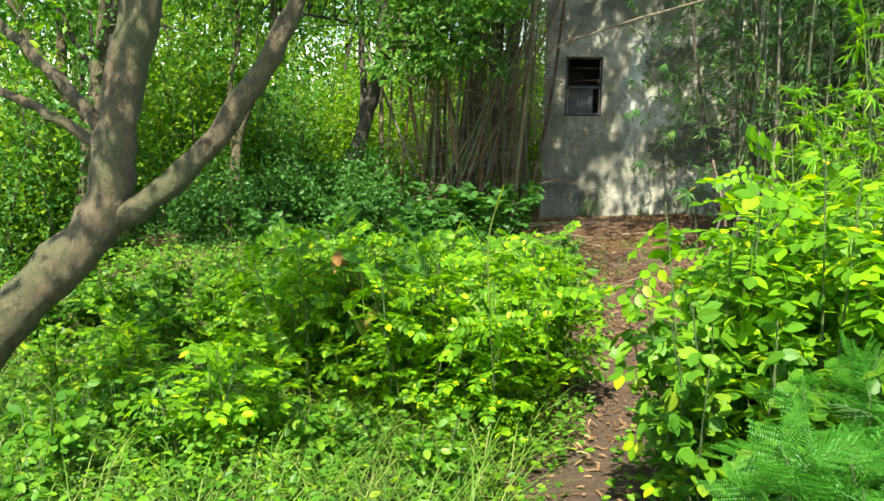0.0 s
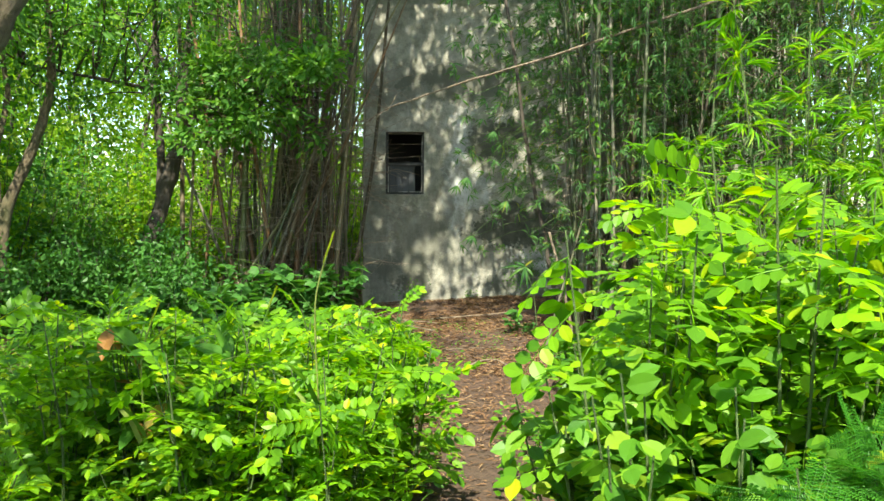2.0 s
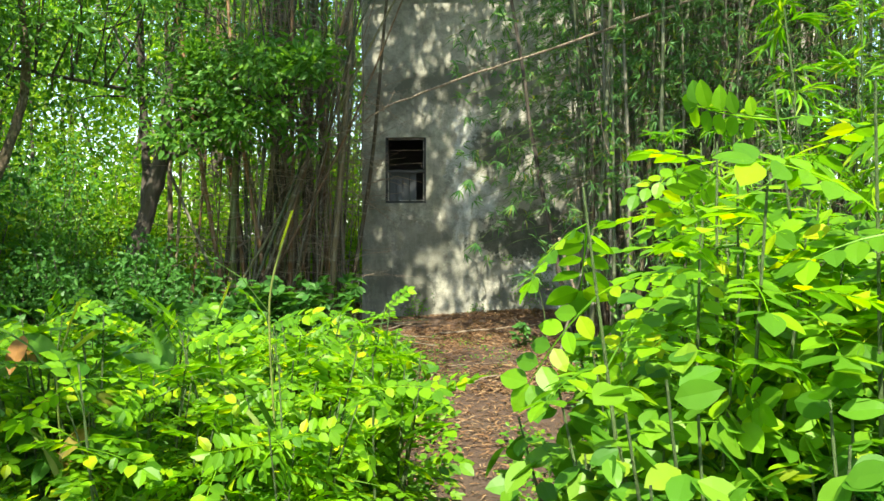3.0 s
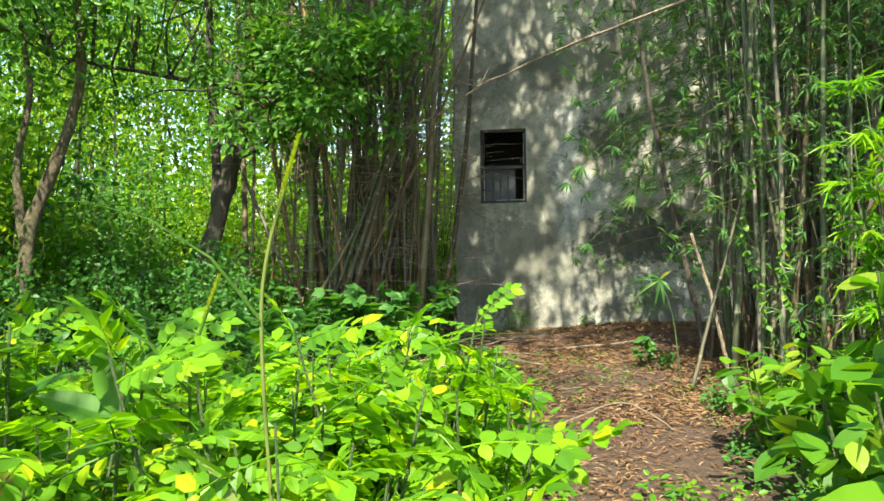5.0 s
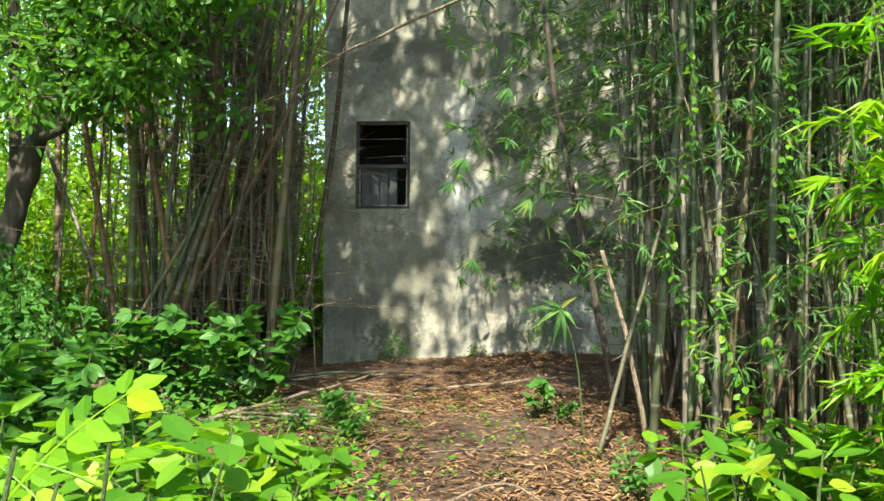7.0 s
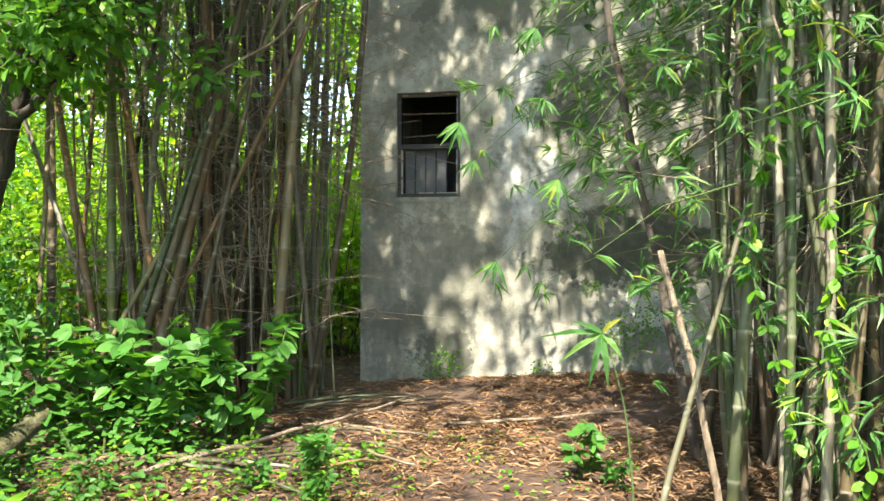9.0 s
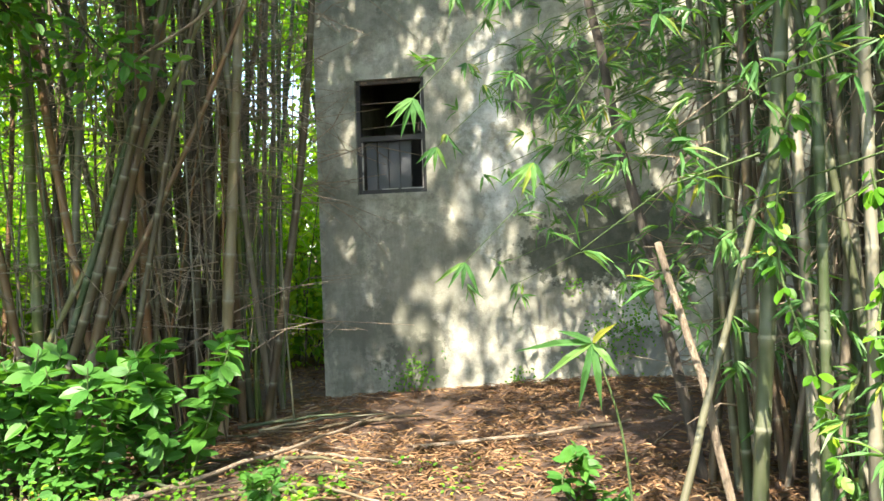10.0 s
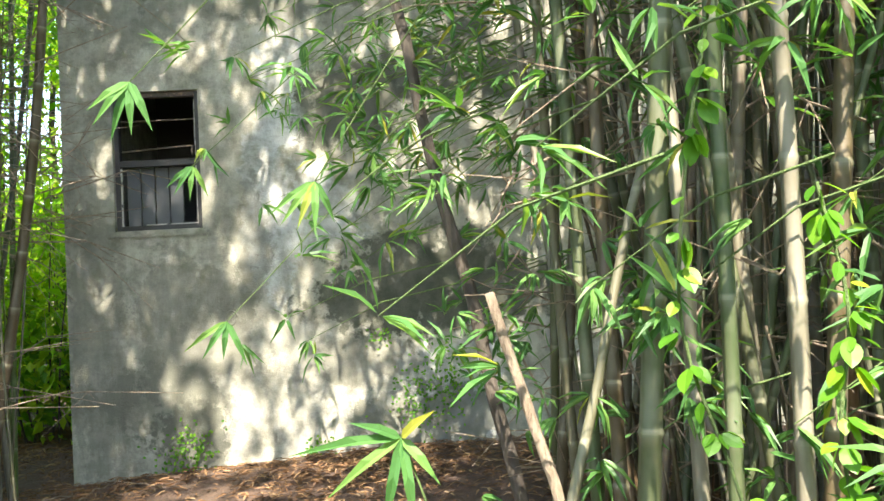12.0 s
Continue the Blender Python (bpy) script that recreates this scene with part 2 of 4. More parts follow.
def box(bm, x0, x1, y0, y1, z0, z1):
    m = Matrix.Translation(((x0 + x1) / 2, (y0 + y1) / 2, (z0 + z1) / 2)) @ Matrix.Diagonal((x1 - x0, y1 - y0, z1 - z0, 1))
    return bmesh.ops.create_cube(bm, size=1, matrix=m)


def boxes(*dims, bevel=0.0):
    bm = bmesh.new()
    for d in dims:
        box(bm, *d)
    if bevel:
        bmesh.ops.bevel(bm, geom=bm.edges[:], offset=bevel, segments=2, affect="EDGES")
    return bm


def unit(a):
    return a / np.maximum(np.linalg.norm(a, axis=-1, keepdims=True), 1e-9)


# leaf outlines: along, across, lift
def outline(n, fat, lift, tip):
    """A rounded blade: rim points both sides and a sunken midrib."""
    s = np.linspace(0, 1, n + 2)[1:-1]
    w = 0.5 * np.sin(np.pi * s ** fat) ** 0.75
    rim = [(0, 0, 0)] + [(a, -b, lift - tip * a * a) for a, b in zip(s, w)] + [(1, 0, -tip)] + [(a, b, lift - tip * a * a) for a, b in zip(s[::-1], w[::-1])]
    v = rim + [(0.3, 0, -0.09 * tip), (0.7, 0, -0.49 * tip)]
    m, k = len(rim), []
    for i in range(m):
        j = (i + 1) % m
        k.append((m if (rim[i][0] + rim[j][0]) < 1.0 else m + 1, i, j))
    for i in range(n + 2):
        if (rim[i][0] + rim[i + 1][0]) < 1.0 <= rim[i + 1][0] + rim[min(i + 2, n + 1)][0]:
            c = i + 1
            k += [(m, c, m + 1), (m + 1, (m - c) % m, m)]
            break
    return v, k


SHAPES = {
    "round": outline(4, 0.85, 0.03, 0.12),
    "far": ([(0, 0, 0), (.42, -.5, .06), (1, 0, -.12), (.42, .5, .06)], [(0, 1, 2), (0, 2, 3)]),
    "oval": ([(0, 0, 0), (.22, -.40, .05), (.62, -.46, .03), (1, 0, -.10), (.62, .46, .03), (.22, .40, .05), (.45, 0, -.03)],
             [(6, 0, 1), (6, 1, 2), (6, 2, 3), (6, 3, 4), (6, 4, 5), (6, 5, 0)]),
    "lance": ([(0, 0, 0), (.14, -.42, .02), (.5, -.45, 0), (1, 0, -.22), (.5, .45, 0), (.14, .42, .02), (.4, 0, -.02)],
              [(6, 0, 1), (6, 1, 2), (6, 2, 3), (6, 3, 4), (6, 4, 5), (6, 5, 0)]),
    "blade": ([(0, -.5, 0), (0, .5, 0), (.33, -.5, .0), (.33, .5, .0), (.62, -.42, -.10), (.62, .42, -.10), (.84, -.26, -.26), (.84, .26, -.26), (1, 0, -.46)],
              [(0, 1, 3), (0, 3, 2), (2, 3, 5), (2, 5, 4), (4, 5, 7), (4, 7, 6), (6, 7, 8)]),
}


def leaf_arrays(P, D, N, L, W, shape):
    tv, tt = SHAPES[shape]
    tv, tt = np.array(tv, float), np.array(tt)
    P, D, N = (np.asarray(a, float) for a in (P, D, N))
    n = len(P)
    D = unit(D)
    S = unit(np.cross(D, N))
    N = np.cross(S, D)
    L = np.broadcast_to(np.asarray(L, float), (n,))[:, None, None]
    W = np.broadcast_to(np.asarray(W, float), (n,))[:, None, None]
    V = P[:, None] + D[:, None] * tv[None, :, :1] * L + S[:, None] * tv[None, :, 1:2] * W + N[:, None] * tv[None, :, 2:] * L
    T = tt[None] + (np.arange(n) * len(tv))[:, None, None]
    return V.reshape(-1, 3), T.reshape(-1, 3)


def leaf_mesh(name, P, D, N, L, W, shape, material):
    return tri_mesh(name, *leaf_arrays(P, D, N, L, W, shape), material)


def join(*pairs):
    vs, ts, k = [], [], 0
    for v, t in pairs:
        vs.append(v)
        ts.append(np.asarray(t) + k)
        k += len(v)
    return np.concatenate(vs), np.concatenate(ts)


def tube(pts, radii, sides=7, closed=True):
    """A tapering round limb through pts."""
    pts = np.asarray(pts, float)
    radii = np.broadcast_to(np.asarray(radii, float), (len(pts),))
    tan = unit(np.gradient(pts, axis=0))
    ref = np.array((0.3, 0.9, 0.1)) if abs(tan[0][2]) > 0.7 else np.array((0, 0, 1.0))
    a = unit(np.cross(tan, ref))
    b = np.cross(tan, a)
    th = np.arange(sides) * 2 * np.pi / sides
    ring = a[:, None] * np.cos(th)[None, :, None] + b[:, None] * np.sin(th)[None, :, None]
    v = (pts[:, None] + ring * radii[:, None, None]).reshape(-1, 3)
    i = np.arange(len(pts) - 1)[:, None] * sides
    j = np.arange(sides)[None]
    k = (j + 1) % sides
    t = np.concatenate([np.stack([i + j, i + k, i + sides + k], -1).reshape(-1, 3), np.stack([i + j, i + sides + k, i + sides + j], -1).reshape(-1, 3)])
    if closed:
        v = np.concatenate([v, pts[:1], pts[-1:]])
        e, m = len(v) - 2, (len(pts) - 1) * sides
        t = np.concatenate([t, np.stack([np.full(sides, e), k[0], j[0]], -1), np.stack([np.full(sides, e + 1), m + j[0], m + k[0]], -1)])
    return v, t


def bend(points, steps=6, wobble=0.0):
    """A smooth line through a few points."""
    p = np.asarray(points, float)
    q = np.concatenate([[2 * p[0] - p[1]], p, [2 * p[-1] - p[-2]]])
    out = []
    for i in range(1, len(q) - 2):
        for s in np.arange(steps) / steps:
            a, b, c, d = q[i - 1:i + 3]
            out.append(0.5 * (2 * b + (c - a) * s + (2 * a - 5 * b + 4 * c - d) * s * s + (3 * b - a - 3 * c + d) * s ** 3))
    out.append(p[-1])
    out = np.array(out)
    if wobble:
        out[1:] += rng.normal(0, wobble, (len(out) - 1, 3))
    return out


# ---- ground ----
def ground_z(x, y):
    x, y = np.asarray(x, float), np.asarray(y, float)
    z = np.interp(y, [-60, -16, -13.5, -12, -10.5, -8, -5.5, -3.5, -0.5, 6, 60], [0.25, 0.25, 0.06, -0.1, -0.22, -0.2, -0.14, -0.04, 0.0, 0.05, 0.4])
    z = z + 0.075 * np.clip(x, 0, 2.2) * np.clip((y + 4) / 4, 0, 1)
    return z + 0.03 * np.sin(1.7 * x + 0.6 * y) * np.cos(1.3 * y - 0.4 * x) * np.clip((8 - np.abs(y + 6)) / 3, 0, 1) * np.clip(-y / 1.5, 0, 1)


def gz(x, y):
    return float(ground_z(x, y))


def build_ground():
    gx = np.concatenate([-np.geomspace(2500, 9, 22), np.arange(-8.5, 8.6, 0.22), np.geomspace(9, 2500, 22)])
    gy = np.concatenate([-np.geomspace(2500, 18, 20), np.arange(-17.5, 8.1, 0.22), np.geomspace(9, 2500, 22)])
    X, Y = np.meshgrid(gx, gy)
    near = (np.abs(X) < 8.6) & (Y > -17.6) & (Y < 8.2)
    Z = ground_z(X, Y) + np.where(near, rng.normal(0, 0.008, X.shape), 0)
    w, h = len(gx), len(gy)
    i = (np.arange(h - 1)[:, None] * w + np.arange(w - 1)[None]).ravel()
    t = np.concatenate([np.stack([i, i + 1, i + w + 1], -1), np.stack([i, i + w + 1, i + w], -1)])
    me = tri_mesh("ground", np.stack([X.ravel(), Y.ravel(), Z.ravel()], -1), t, M_SOIL, True)
    tagged(new("ground", me), "bare reddish soil under leaf litter and weeds", "ground", kind="structure")


build_ground()


# ---- the abandoned house ----
def build_house():
    X1, Y1, H, T = 6.4, 4.6, 4.7, 0.2
    wx0, wx1, wz0, wz1 = 0.34, 0.93, 1.695, 2.64
    house = thing("house", 0, 0, 0, "abandoned house of weathered grey cement, stained by algae", "house", kind="structure")
    n = 0.02
    front = boxes((0, wx0, 0, T, -0.5, H), (wx1, X1, 0, T, -0.5, H), (wx0, wx1, 0, T, -0.5, wz0), (wx0, wx1, 0, T, wz1, H))
    bmesh.ops.remove_doubles(front, verts=front.verts[:], dist=0.0005)
    part("wall_front", front, M_WALL, house, "grey cement wall with dark stains")
    part("wall_left", boxes((0.001, T, T, Y1, -0.5, H)), M_WALL, house)
    part("wall_right", boxes((X1 - T, X1 - 0.001, T, Y1, -0.5, H)), M_WALL, house)
    part("wall_back", boxes((0.001, X1 - 0.001, Y1, Y1 + T, -0.5, H)), M_WALL, house)
    part("roof", boxes((-0.12, X1 + 0.12, -0.12, Y1 + 0.3, H, H + 0.14), bevel=0.015), M_WALL, house, "flat cement roof slab")
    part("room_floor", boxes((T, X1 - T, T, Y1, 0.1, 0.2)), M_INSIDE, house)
    part("partition", boxes((T + 0.002, 2.4, 1.5, 1.6, 0.2, H - 0.002)), M_INSIDE, house, "plastered inner wall, coloured dark for the room's shade")
    part("sill", boxes((wx0 - 0.05, wx1 + 0.05, -0.018, 0.05, wz0 - 0.05, wz0 - 0.002), bevel=0.008), M_WALL, house, "worn cement window sill")
    ring_pts = [(1.095 + 0.04 * math.cos(a) * (1 + 0.12 * math.sin(2 * a)), 0.002, 1.075 + 0.047 * math.sin(a)) for a in np.linspace(0, 2 * math.pi, 19)]
    me = tri_mesh("plaster_ring", *tube(ring_pts, 0.007, 6), M_WALL, True)
    child("plaster_ring", me, house, "rough round plaster scar")
    # window: frame, transom, lower shutter boards, bars
    win = child("window", None, house, "open wooden window in chipped black paint")
    f, y0, y1, zt = 0.034, 0.035, 0.095, 2.155
    part("frame_side", boxes((wx0 + .002, wx0 + f, y0, y1, wz0 + .002, wz1 - .002), bevel=0.003), M_FRAME, win)
    part("frame_side", boxes((wx1 - f, wx1 - .002, y0, y1, wz0 + .002, wz1 - .002), bevel=0.003), M_FRAME, win)
    part("frame_bottom", boxes((wx0 + f, wx1 - f, y0 + .002, y1, wz0 + .002, wz0 + f), bevel=0.003), M_FRAME, win)
    part("frame_top", boxes((wx0 + f, wx1 - f, y0 + .002, y1, wz1 - f, wz1 - .002), bevel=0.003), M_RUST, win, "worn brown top rail")
    part("transom", boxes((wx0 + f, wx1 - f, y0 + .004, y1, zt - 0.022, zt + 0.022), bevel=0.003), M_FRAME, win)
    part("chipped_bead", boxes((wx0 + f, wx0 + f + .012, y0 + .01, y0 + .03, wz0 + f, zt - .03)), M_CHIPPED, win)
    part("chipped_bead", boxes((wx1 - f - .010, wx1 - f, y0 + .01, y0 + .03, wz0 + f, zt - .03)), M_CHIPPED, win)
    part("chipped_bead", boxes((wx0 + .2, wx1 - f - .012, y0 + .01, y0 + .03, wz0 + f, wz0 + f + .009)), M_CHIPPED, win)
    part("chipped_bead", boxes((wx1 - f - .008, wx1 - f, y0 + .01, y0 + .03, zt + .04, wz1 - .06)), M_CHIPPED, win)
    for k in range(4):
        x = wx0 + f + 0.016 + k * 0.098
        part("shutter_board", boxes((x, x + 0.09, 0.13, 0.148, wz0 + 0.03, zt - 0.02), bevel=0.004), M_BOARD, win)
    part("shutter_rail", boxes((wx0 + f + .01, wx0 + f + .4, 0.15, 0.172, wz0 + .1, wz0 + .15), bevel=0.003), M_BOARD, win)
    for z, tilt in ((2.46, 0.0), (2.25, 0.03)):
        me = tri_mesh("bar", *tube([(wx0 + f - .01, 0.12, z), (wx1 - f + .01, 0.12, z + tilt)], 0.006, 6), M_RUST, True)
        child("bar", me, win, "thin rusty bar")
    part("latch", boxes((wx1 - f - .05, wx1 - f - .035, 0.1, 0.115, 2.21, 2.28)), M_RUST, win)


build_house()


# ---- bamboo ----
def culm_mesh(name, length, r, lean, seed, material, gap=0.31):
    """A jointed stem: swollen joints, slight bow, thinner to the top."""
    g = random.Random(seed)
    zs, rs = [], []
    nn = int(length / gap)
    for i in range(nn + 1):
        z = i * gap
        k = r * (1 - 0.72 * (z / length) ** 1.4)
        zs += [z - 0.012, z, z + 0.012]
        rs += [k, k * 1.16, k]
    zs, rs = np.array(zs), np.array(rs)
    zs[0] = -0.15
    a = g.uniform(0, 6.28)
    s = zs / length
    bow = lean * np.clip(s, 0, 1) ** 2.2 * length
    wig = 0.025 * np.sin(s * 9 + g.uniform(0, 6))
    pts = np.stack([bow * math.cos(a) + wig, bow * math.sin(a) + wig * 0.5, zs], -1)
    return tri_mesh(name, *tube(pts, rs, 6, False), material, True)


def fan_points(base, heads, n, L, droop=0.35):
    """Leaf fans: n leaves from each base, spread round its heading."""
    m = len(base)
    P = np.repeat(base, n, 0)
    H = np.repeat(heads, n, 0)
    D = H + rng.normal(0, 0.55, (m * n, 3))
    D[:, 2] -= droop
    D = unit(D)
    N = unit(rng.normal(0, 0.45, (m * n, 3)) + (0, -0.25, 1))
    Ls = L * rng.uniform(0.6, 1.15, m * n)
    return P + D * 0.01, D, N, Ls


def bamboo_clump(label, cx, cy, sx, sy, count, mats, seed, lean, wild, thick, extra=(), gather=0.5):
    g = random.Random(seed)
    clump = thing("bamboo_clump", cx, cy, gz(cx, cy), label, "bamboo")
    meshes = [culm_mesh("culm", g.uniform(6.5, 8.5), g.uniform(*thick), g.uniform(0.02, lean), seed + i, mats[i % len(mats)]) for i in range(9)]
    thin = [culm_mesh("thin_culm", g.uniform(3.5, 6), g.uniform(0.007, 0.012), g.uniform(0.02, lean * 2), seed + 50 + i, mats[i % len(mats)], 0.24) for i in range(5)]
    broken = [culm_mesh("broken_culm", 1.3 + 0.5 * i, 0.026, 0.02, seed + 90 + i, M_CULM_DRY) for i in range(2)]
    for i in range(count):
        a, q = g.uniform(0, 6.283), g.random() ** gather
        x, y = sx * q * math.cos(a), sy * q * math.sin(a)
        me = g.choice(meshes if g.random() < 0.62 else thin)
        if g.random() < 0.05:
            me = g.choice(broken)
        dz = gz(cx + x, cy + y) - gz(cx, cy)
        m = pose(x, y, dz, g.gauss(-y / sy * 3.0, 4.2), g.gauss(x / sx * 4.0, wild), g.uniform(0, 360))
        child("culm" if me in meshes else "thin_culm", me, clump, "", m)
    for x, y, rx, ry, k in extra:
        m = pose(x - cx, y - cy, gz(x, y) - gz(cx, cy), rx, ry, 0)
        child("culm", meshes[k % 9], clump, "", m)
    return clump


def twig_stuff(clump, name, n, lo, hi, sx, sy, label, material=M_TWIG, reach=0.6):
    """Thin dry side branches, sticking out of the clump at all angles."""
    pairs = []
    for i in range(n):
        a, q = rnd.uniform(0, 6.283), math.sqrt(rnd.random())
        p = np.array((sx * q * math.cos(a), sy * q * math.sin(a), rnd.uniform(lo, hi)))
        d = np.array((rnd.gauss(0, 1), rnd.gauss(-0.4, 0.8), rnd.gauss(0.1, 0.5)))
        d /= np.linalg.norm(d)
        l = reach * rnd.uniform(0.4, 1.5)
        mid = p + d * l * 0.5 + np.array((0, 0, rnd.gauss(0, 0.05)))
        end = p + d * l + np.array((rnd.gauss(0, .06), rnd.gauss(0, .06), -0.12 * l))
        pairs.append(tube([p, mid, end], [0.0052, 0.0038, 0.0015], 4, False))
        for k in range(2):
            e = mid + np.array((rnd.gauss(0, .16), rnd.gauss(-.03, .16), rnd.gauss(0, .12)))
            pairs.append(tube([mid, e], [0.0032, 0.0012], 3, False))
    return tagged(child(name, tri_mesh(name, *join(*pairs), material), clump, label), kind="stuff")


def fan_stuff(clump, name, bases, heads, n, L, W, material, label, droop=0.35):
    P, D, N, Ls = fan_points(np.array(bases), np.array(heads), n, L, droop)
    me = leaf_mesh(name, P, D, N, Ls, W, "lance", material)
    return tagged(child(name, me, clump, label), kind="stuff")


def shell_points(n, x0, x1, y0, y1, z0, z1, power=1.0):
    u = rng.random((n, 3))
    u[:, 2] = u[:, 2] ** power
    return np.array((x0, y0, z0)) + u * np.array((x1 - x0, y1 - y0, z1 - z0))


right = bamboo_clump("dense bamboo clump with green-grey stems and hanging leaves", 4.55, -2.75, 1.7, 1.35, 235, [M_CULM, M_CULM, M_CULM_DARK, M_CULM, M_CULM], 3, 0.10, 6.0, (0.010, 0.028),
                     [(2.92, -4.0, 3, 2, 3), (3.08, -4.1, 3, 1, 4), (3.25, -4.15, 3, -1, 5), (3.5, -4.25, 4, 2, 6), (3.0, -3.4, 0, 1, 7), (3.75, -4.2, 3, 1, 8), (3.12, -3.8, 1, -1, 1), (3.35, -4.0, 2, 3, 2)])
R0 = np.array(right.matrix_basis.translation)
twig_stuff(right, "twig_tangle", 950, 0.3, 4.2, 1.8, 1.5, "tangle of thin dry side twigs", reach=0.5)


def sprays(n, per, x0, x1, y0, y1, z0, z1, wide=0.2):
    """Leaf bases gathered into hanging sprays, with dark gaps left between them."""
    c = np.repeat(shell_points(n, x0, x1, y0, y1, z0, z1), per, 0)
    return c + rng.normal(0, wide, c.shape) * (0.75, 0.6, 1.15)


b1 = np.concatenate([sprays(95, 10, 2.9, 6.0, -4.6, -3.8, 0.4, 4.2), sprays(120, 11, 2.75, 6.0, -4.5, -3.0, 1.5, 4.6, 0.24), sprays(110, 12, 3.0, 6.2, -4.6, -3.6, 2.3, 5.0, 0.26),
                     sprays(16, 9, 2.65, 3.1, -3.9, -1.6, 1.0, 4.6), sprays(34, 12, 2.75, 3.8, -3.4, -1.4, 2.6, 5.2, 0.26)])
b2 = np.concatenate([shell_points(130, 1.5, 2.9, -3.0, -0.9, 0.9, 3.6, 0.8), sprays(26, 8, 2.15, 2.95, -2.6, -0.9, 1.7, 4.4)])
# unseen overhead crown, spread forward to cast dappled shade on the wall
b3 = np.concatenate([shell_points(2500, -1.0, 6.0, -7.2, -1.5, 6.2, 10.0), shell_points(1100, -0.9, 0.9, -6.5, -2.0, 6.0, 9.5), shell_points(200, 2.6, 6.5, -9.0, -6.6, 6.2, 9.0), shell_points(450, 0.6, 3.2, -5.0, -3.0, 7.5, 9.5)])
low = b3 + (-0.036, 0.696, -1.0) * (-b3[:, 1:2] / 0.696)
gap = (((low[:, 0] - 2.1) / 1.0) ** 2 + ((low[:, 2] - 0.55) / 0.6) ** 2 < 1) | (((low[:, 0] - 1.7) / 0.6) ** 2 + ((low[:, 2] - 2.3) / 0.7) ** 2 < 1) | (((low[:, 0] - 2.5) / 0.4) ** 2 + ((low[:, 2] - 2.3) / 0.8) ** 2 < 1)
b3 = b3[~gap | (rng.random(len(b3)) < np.where(low[:, 2] > 1.4, 0.75, 0.4))]  # unseen crown thinned here, so that sun patches reach the wall
b4 = shell_points(520, 1.4, 6.4, -3.2, -0.3, 3.3, 6.2)
for nm, b, L in (("front_leaves", b1, 0.125), ("wall_side_leaves", b2, 0.14), ("crown_leaves", b3, 0.23), ("upper_leaves", b4, 0.17)):
    h = np.stack([rng.normal(-0.2, 0.7, len(b)), rng.normal(-0.5, 0.6, len(b)), rng.normal(0, 0.4, len(b))], -1)
    fan_stuff(right, nm, b - R0, h, 6, L, L * 0.14, M_BAMBOO, "fans of narrow green bamboo leaves")
pairs = []
for b in list(b2[::2]) + list(b1[::7]):
    p = np.array((max(b[0] + 0.5, 2.6), b[1] - 0.1, b[2] + 0.25))
    pairs.append(tube([p - R0, (p + b) / 2 - R0 + (0, 0, 0.05), b - R0], [0.004, 0.003, 0.0015], 4, False))
tagged(child("leaf_spray_wood", tri_mesh("leaf_spray_wood", *join(*pairs), M_STEM), right), kind="stuff")

# sprays hanging out before the window and the wall
for tipx, tipy, tipz, n, l in ((1.72, -3.84, 1.80, 5, 0.15), (1.55, -2.6, 1.75, 4, 0.15), (2.0, -3.3, 2.35, 5, 0.16), (1.75, -3.0, 1.15, 4, 0.17), (2.15, -3.6, 1.55, 5, 0.15)):
    o = np.array((tipx, tipy, tipz)) - R0
    root = np.array((2.95, tipy - 0.1, tipz + 0.75)) - R0
    child("hanging_twig", tri_mesh("hanging_twig", *tube(bend([root, (root + o) / 2 + (0, 0, 0.16), o], 5), np.linspace(0.005, 0.0018, 11), 5, False), M_STEM, True), right)
    for k in range(n):
        a = -0.9 + 1.5 * k / (n - 1)
        child("hanging_leaf", leaf_mesh("hanging_leaf", [o], [(math.sin(a) - 0.2, rnd.uniform(-0.4, 0.1), -math.cos(a) * 0.9)], [(0.15, -0.9, 0.4)], [l * rnd.uniform(0.75, 1.1)], [0.024], "lance", M_BAMBOO), right)

left = bamboo_clump("old bamboo clump of brown leaning stems and dry twigs", -0.82, -1.35, 1.05, 0.75, 66, [M_CULM_DRY, M_CULM_DARK, M_CULM_DRY, M_CULM, M_CULM_DRY], 23, 0.10, 8.0, (0.019, 0.040),
                    [(-0.95, -2.1, 3, 15, 0), (-1.1, -2.15, 3, 20, 1), (-1.3, -2.1, 2, 24, 3), (-1.15, -2.1, -2, 28, 4), (-0.7, -2.1, 2, 17, 6), (-1.4, -1.9, 2, -6, 7), (-1.6, -2.0, 2, 31, 2), (-0.8, -2.0, 1, -9, 5),
                     (-0.95, -1.2, 0, 2, 1), (-0.85, -1.1, 1, -2, 6), (-1.05, -1.1, 0, 4, 1), (-0.75, -1.2, 0, -4, 6), (-2.2, -1.6, 1, 3, 2), (-2.4, -1.1, 0, -2, 0), (-2.05, -1.3, 2, 6, 4)]
                    # dark stems packed into the middle, colour standing for the core's shade
                    + [(-0.72 + 0.36 * math.cos(2.4 * i) * (0.3 + 0.7 * (i % 5) / 4), -1.0 + 0.3 * math.sin(2.4 * i), 1 - i % 3, (i * 7) % 11 - 5, (1, 6)[i % 2]) for i in range(20)], 0.85)
edge = bamboo_clump("slim green bamboo stems standing beside the corner of the wall", -0.3, -0.75, 0.24, 0.6, 17, [M_CULM_GREEN, M_CULM_GREEN, M_CULM], 61, 0.04, 2.5, (0.016, 0.028))
L0 = np.array(left.matrix_basis.translation)
twig_stuff(left, "twig_tangle", 720, 0.6, 4.2, 1.0, 1.0, "tangle of thin bare twigs", reach=0.7)
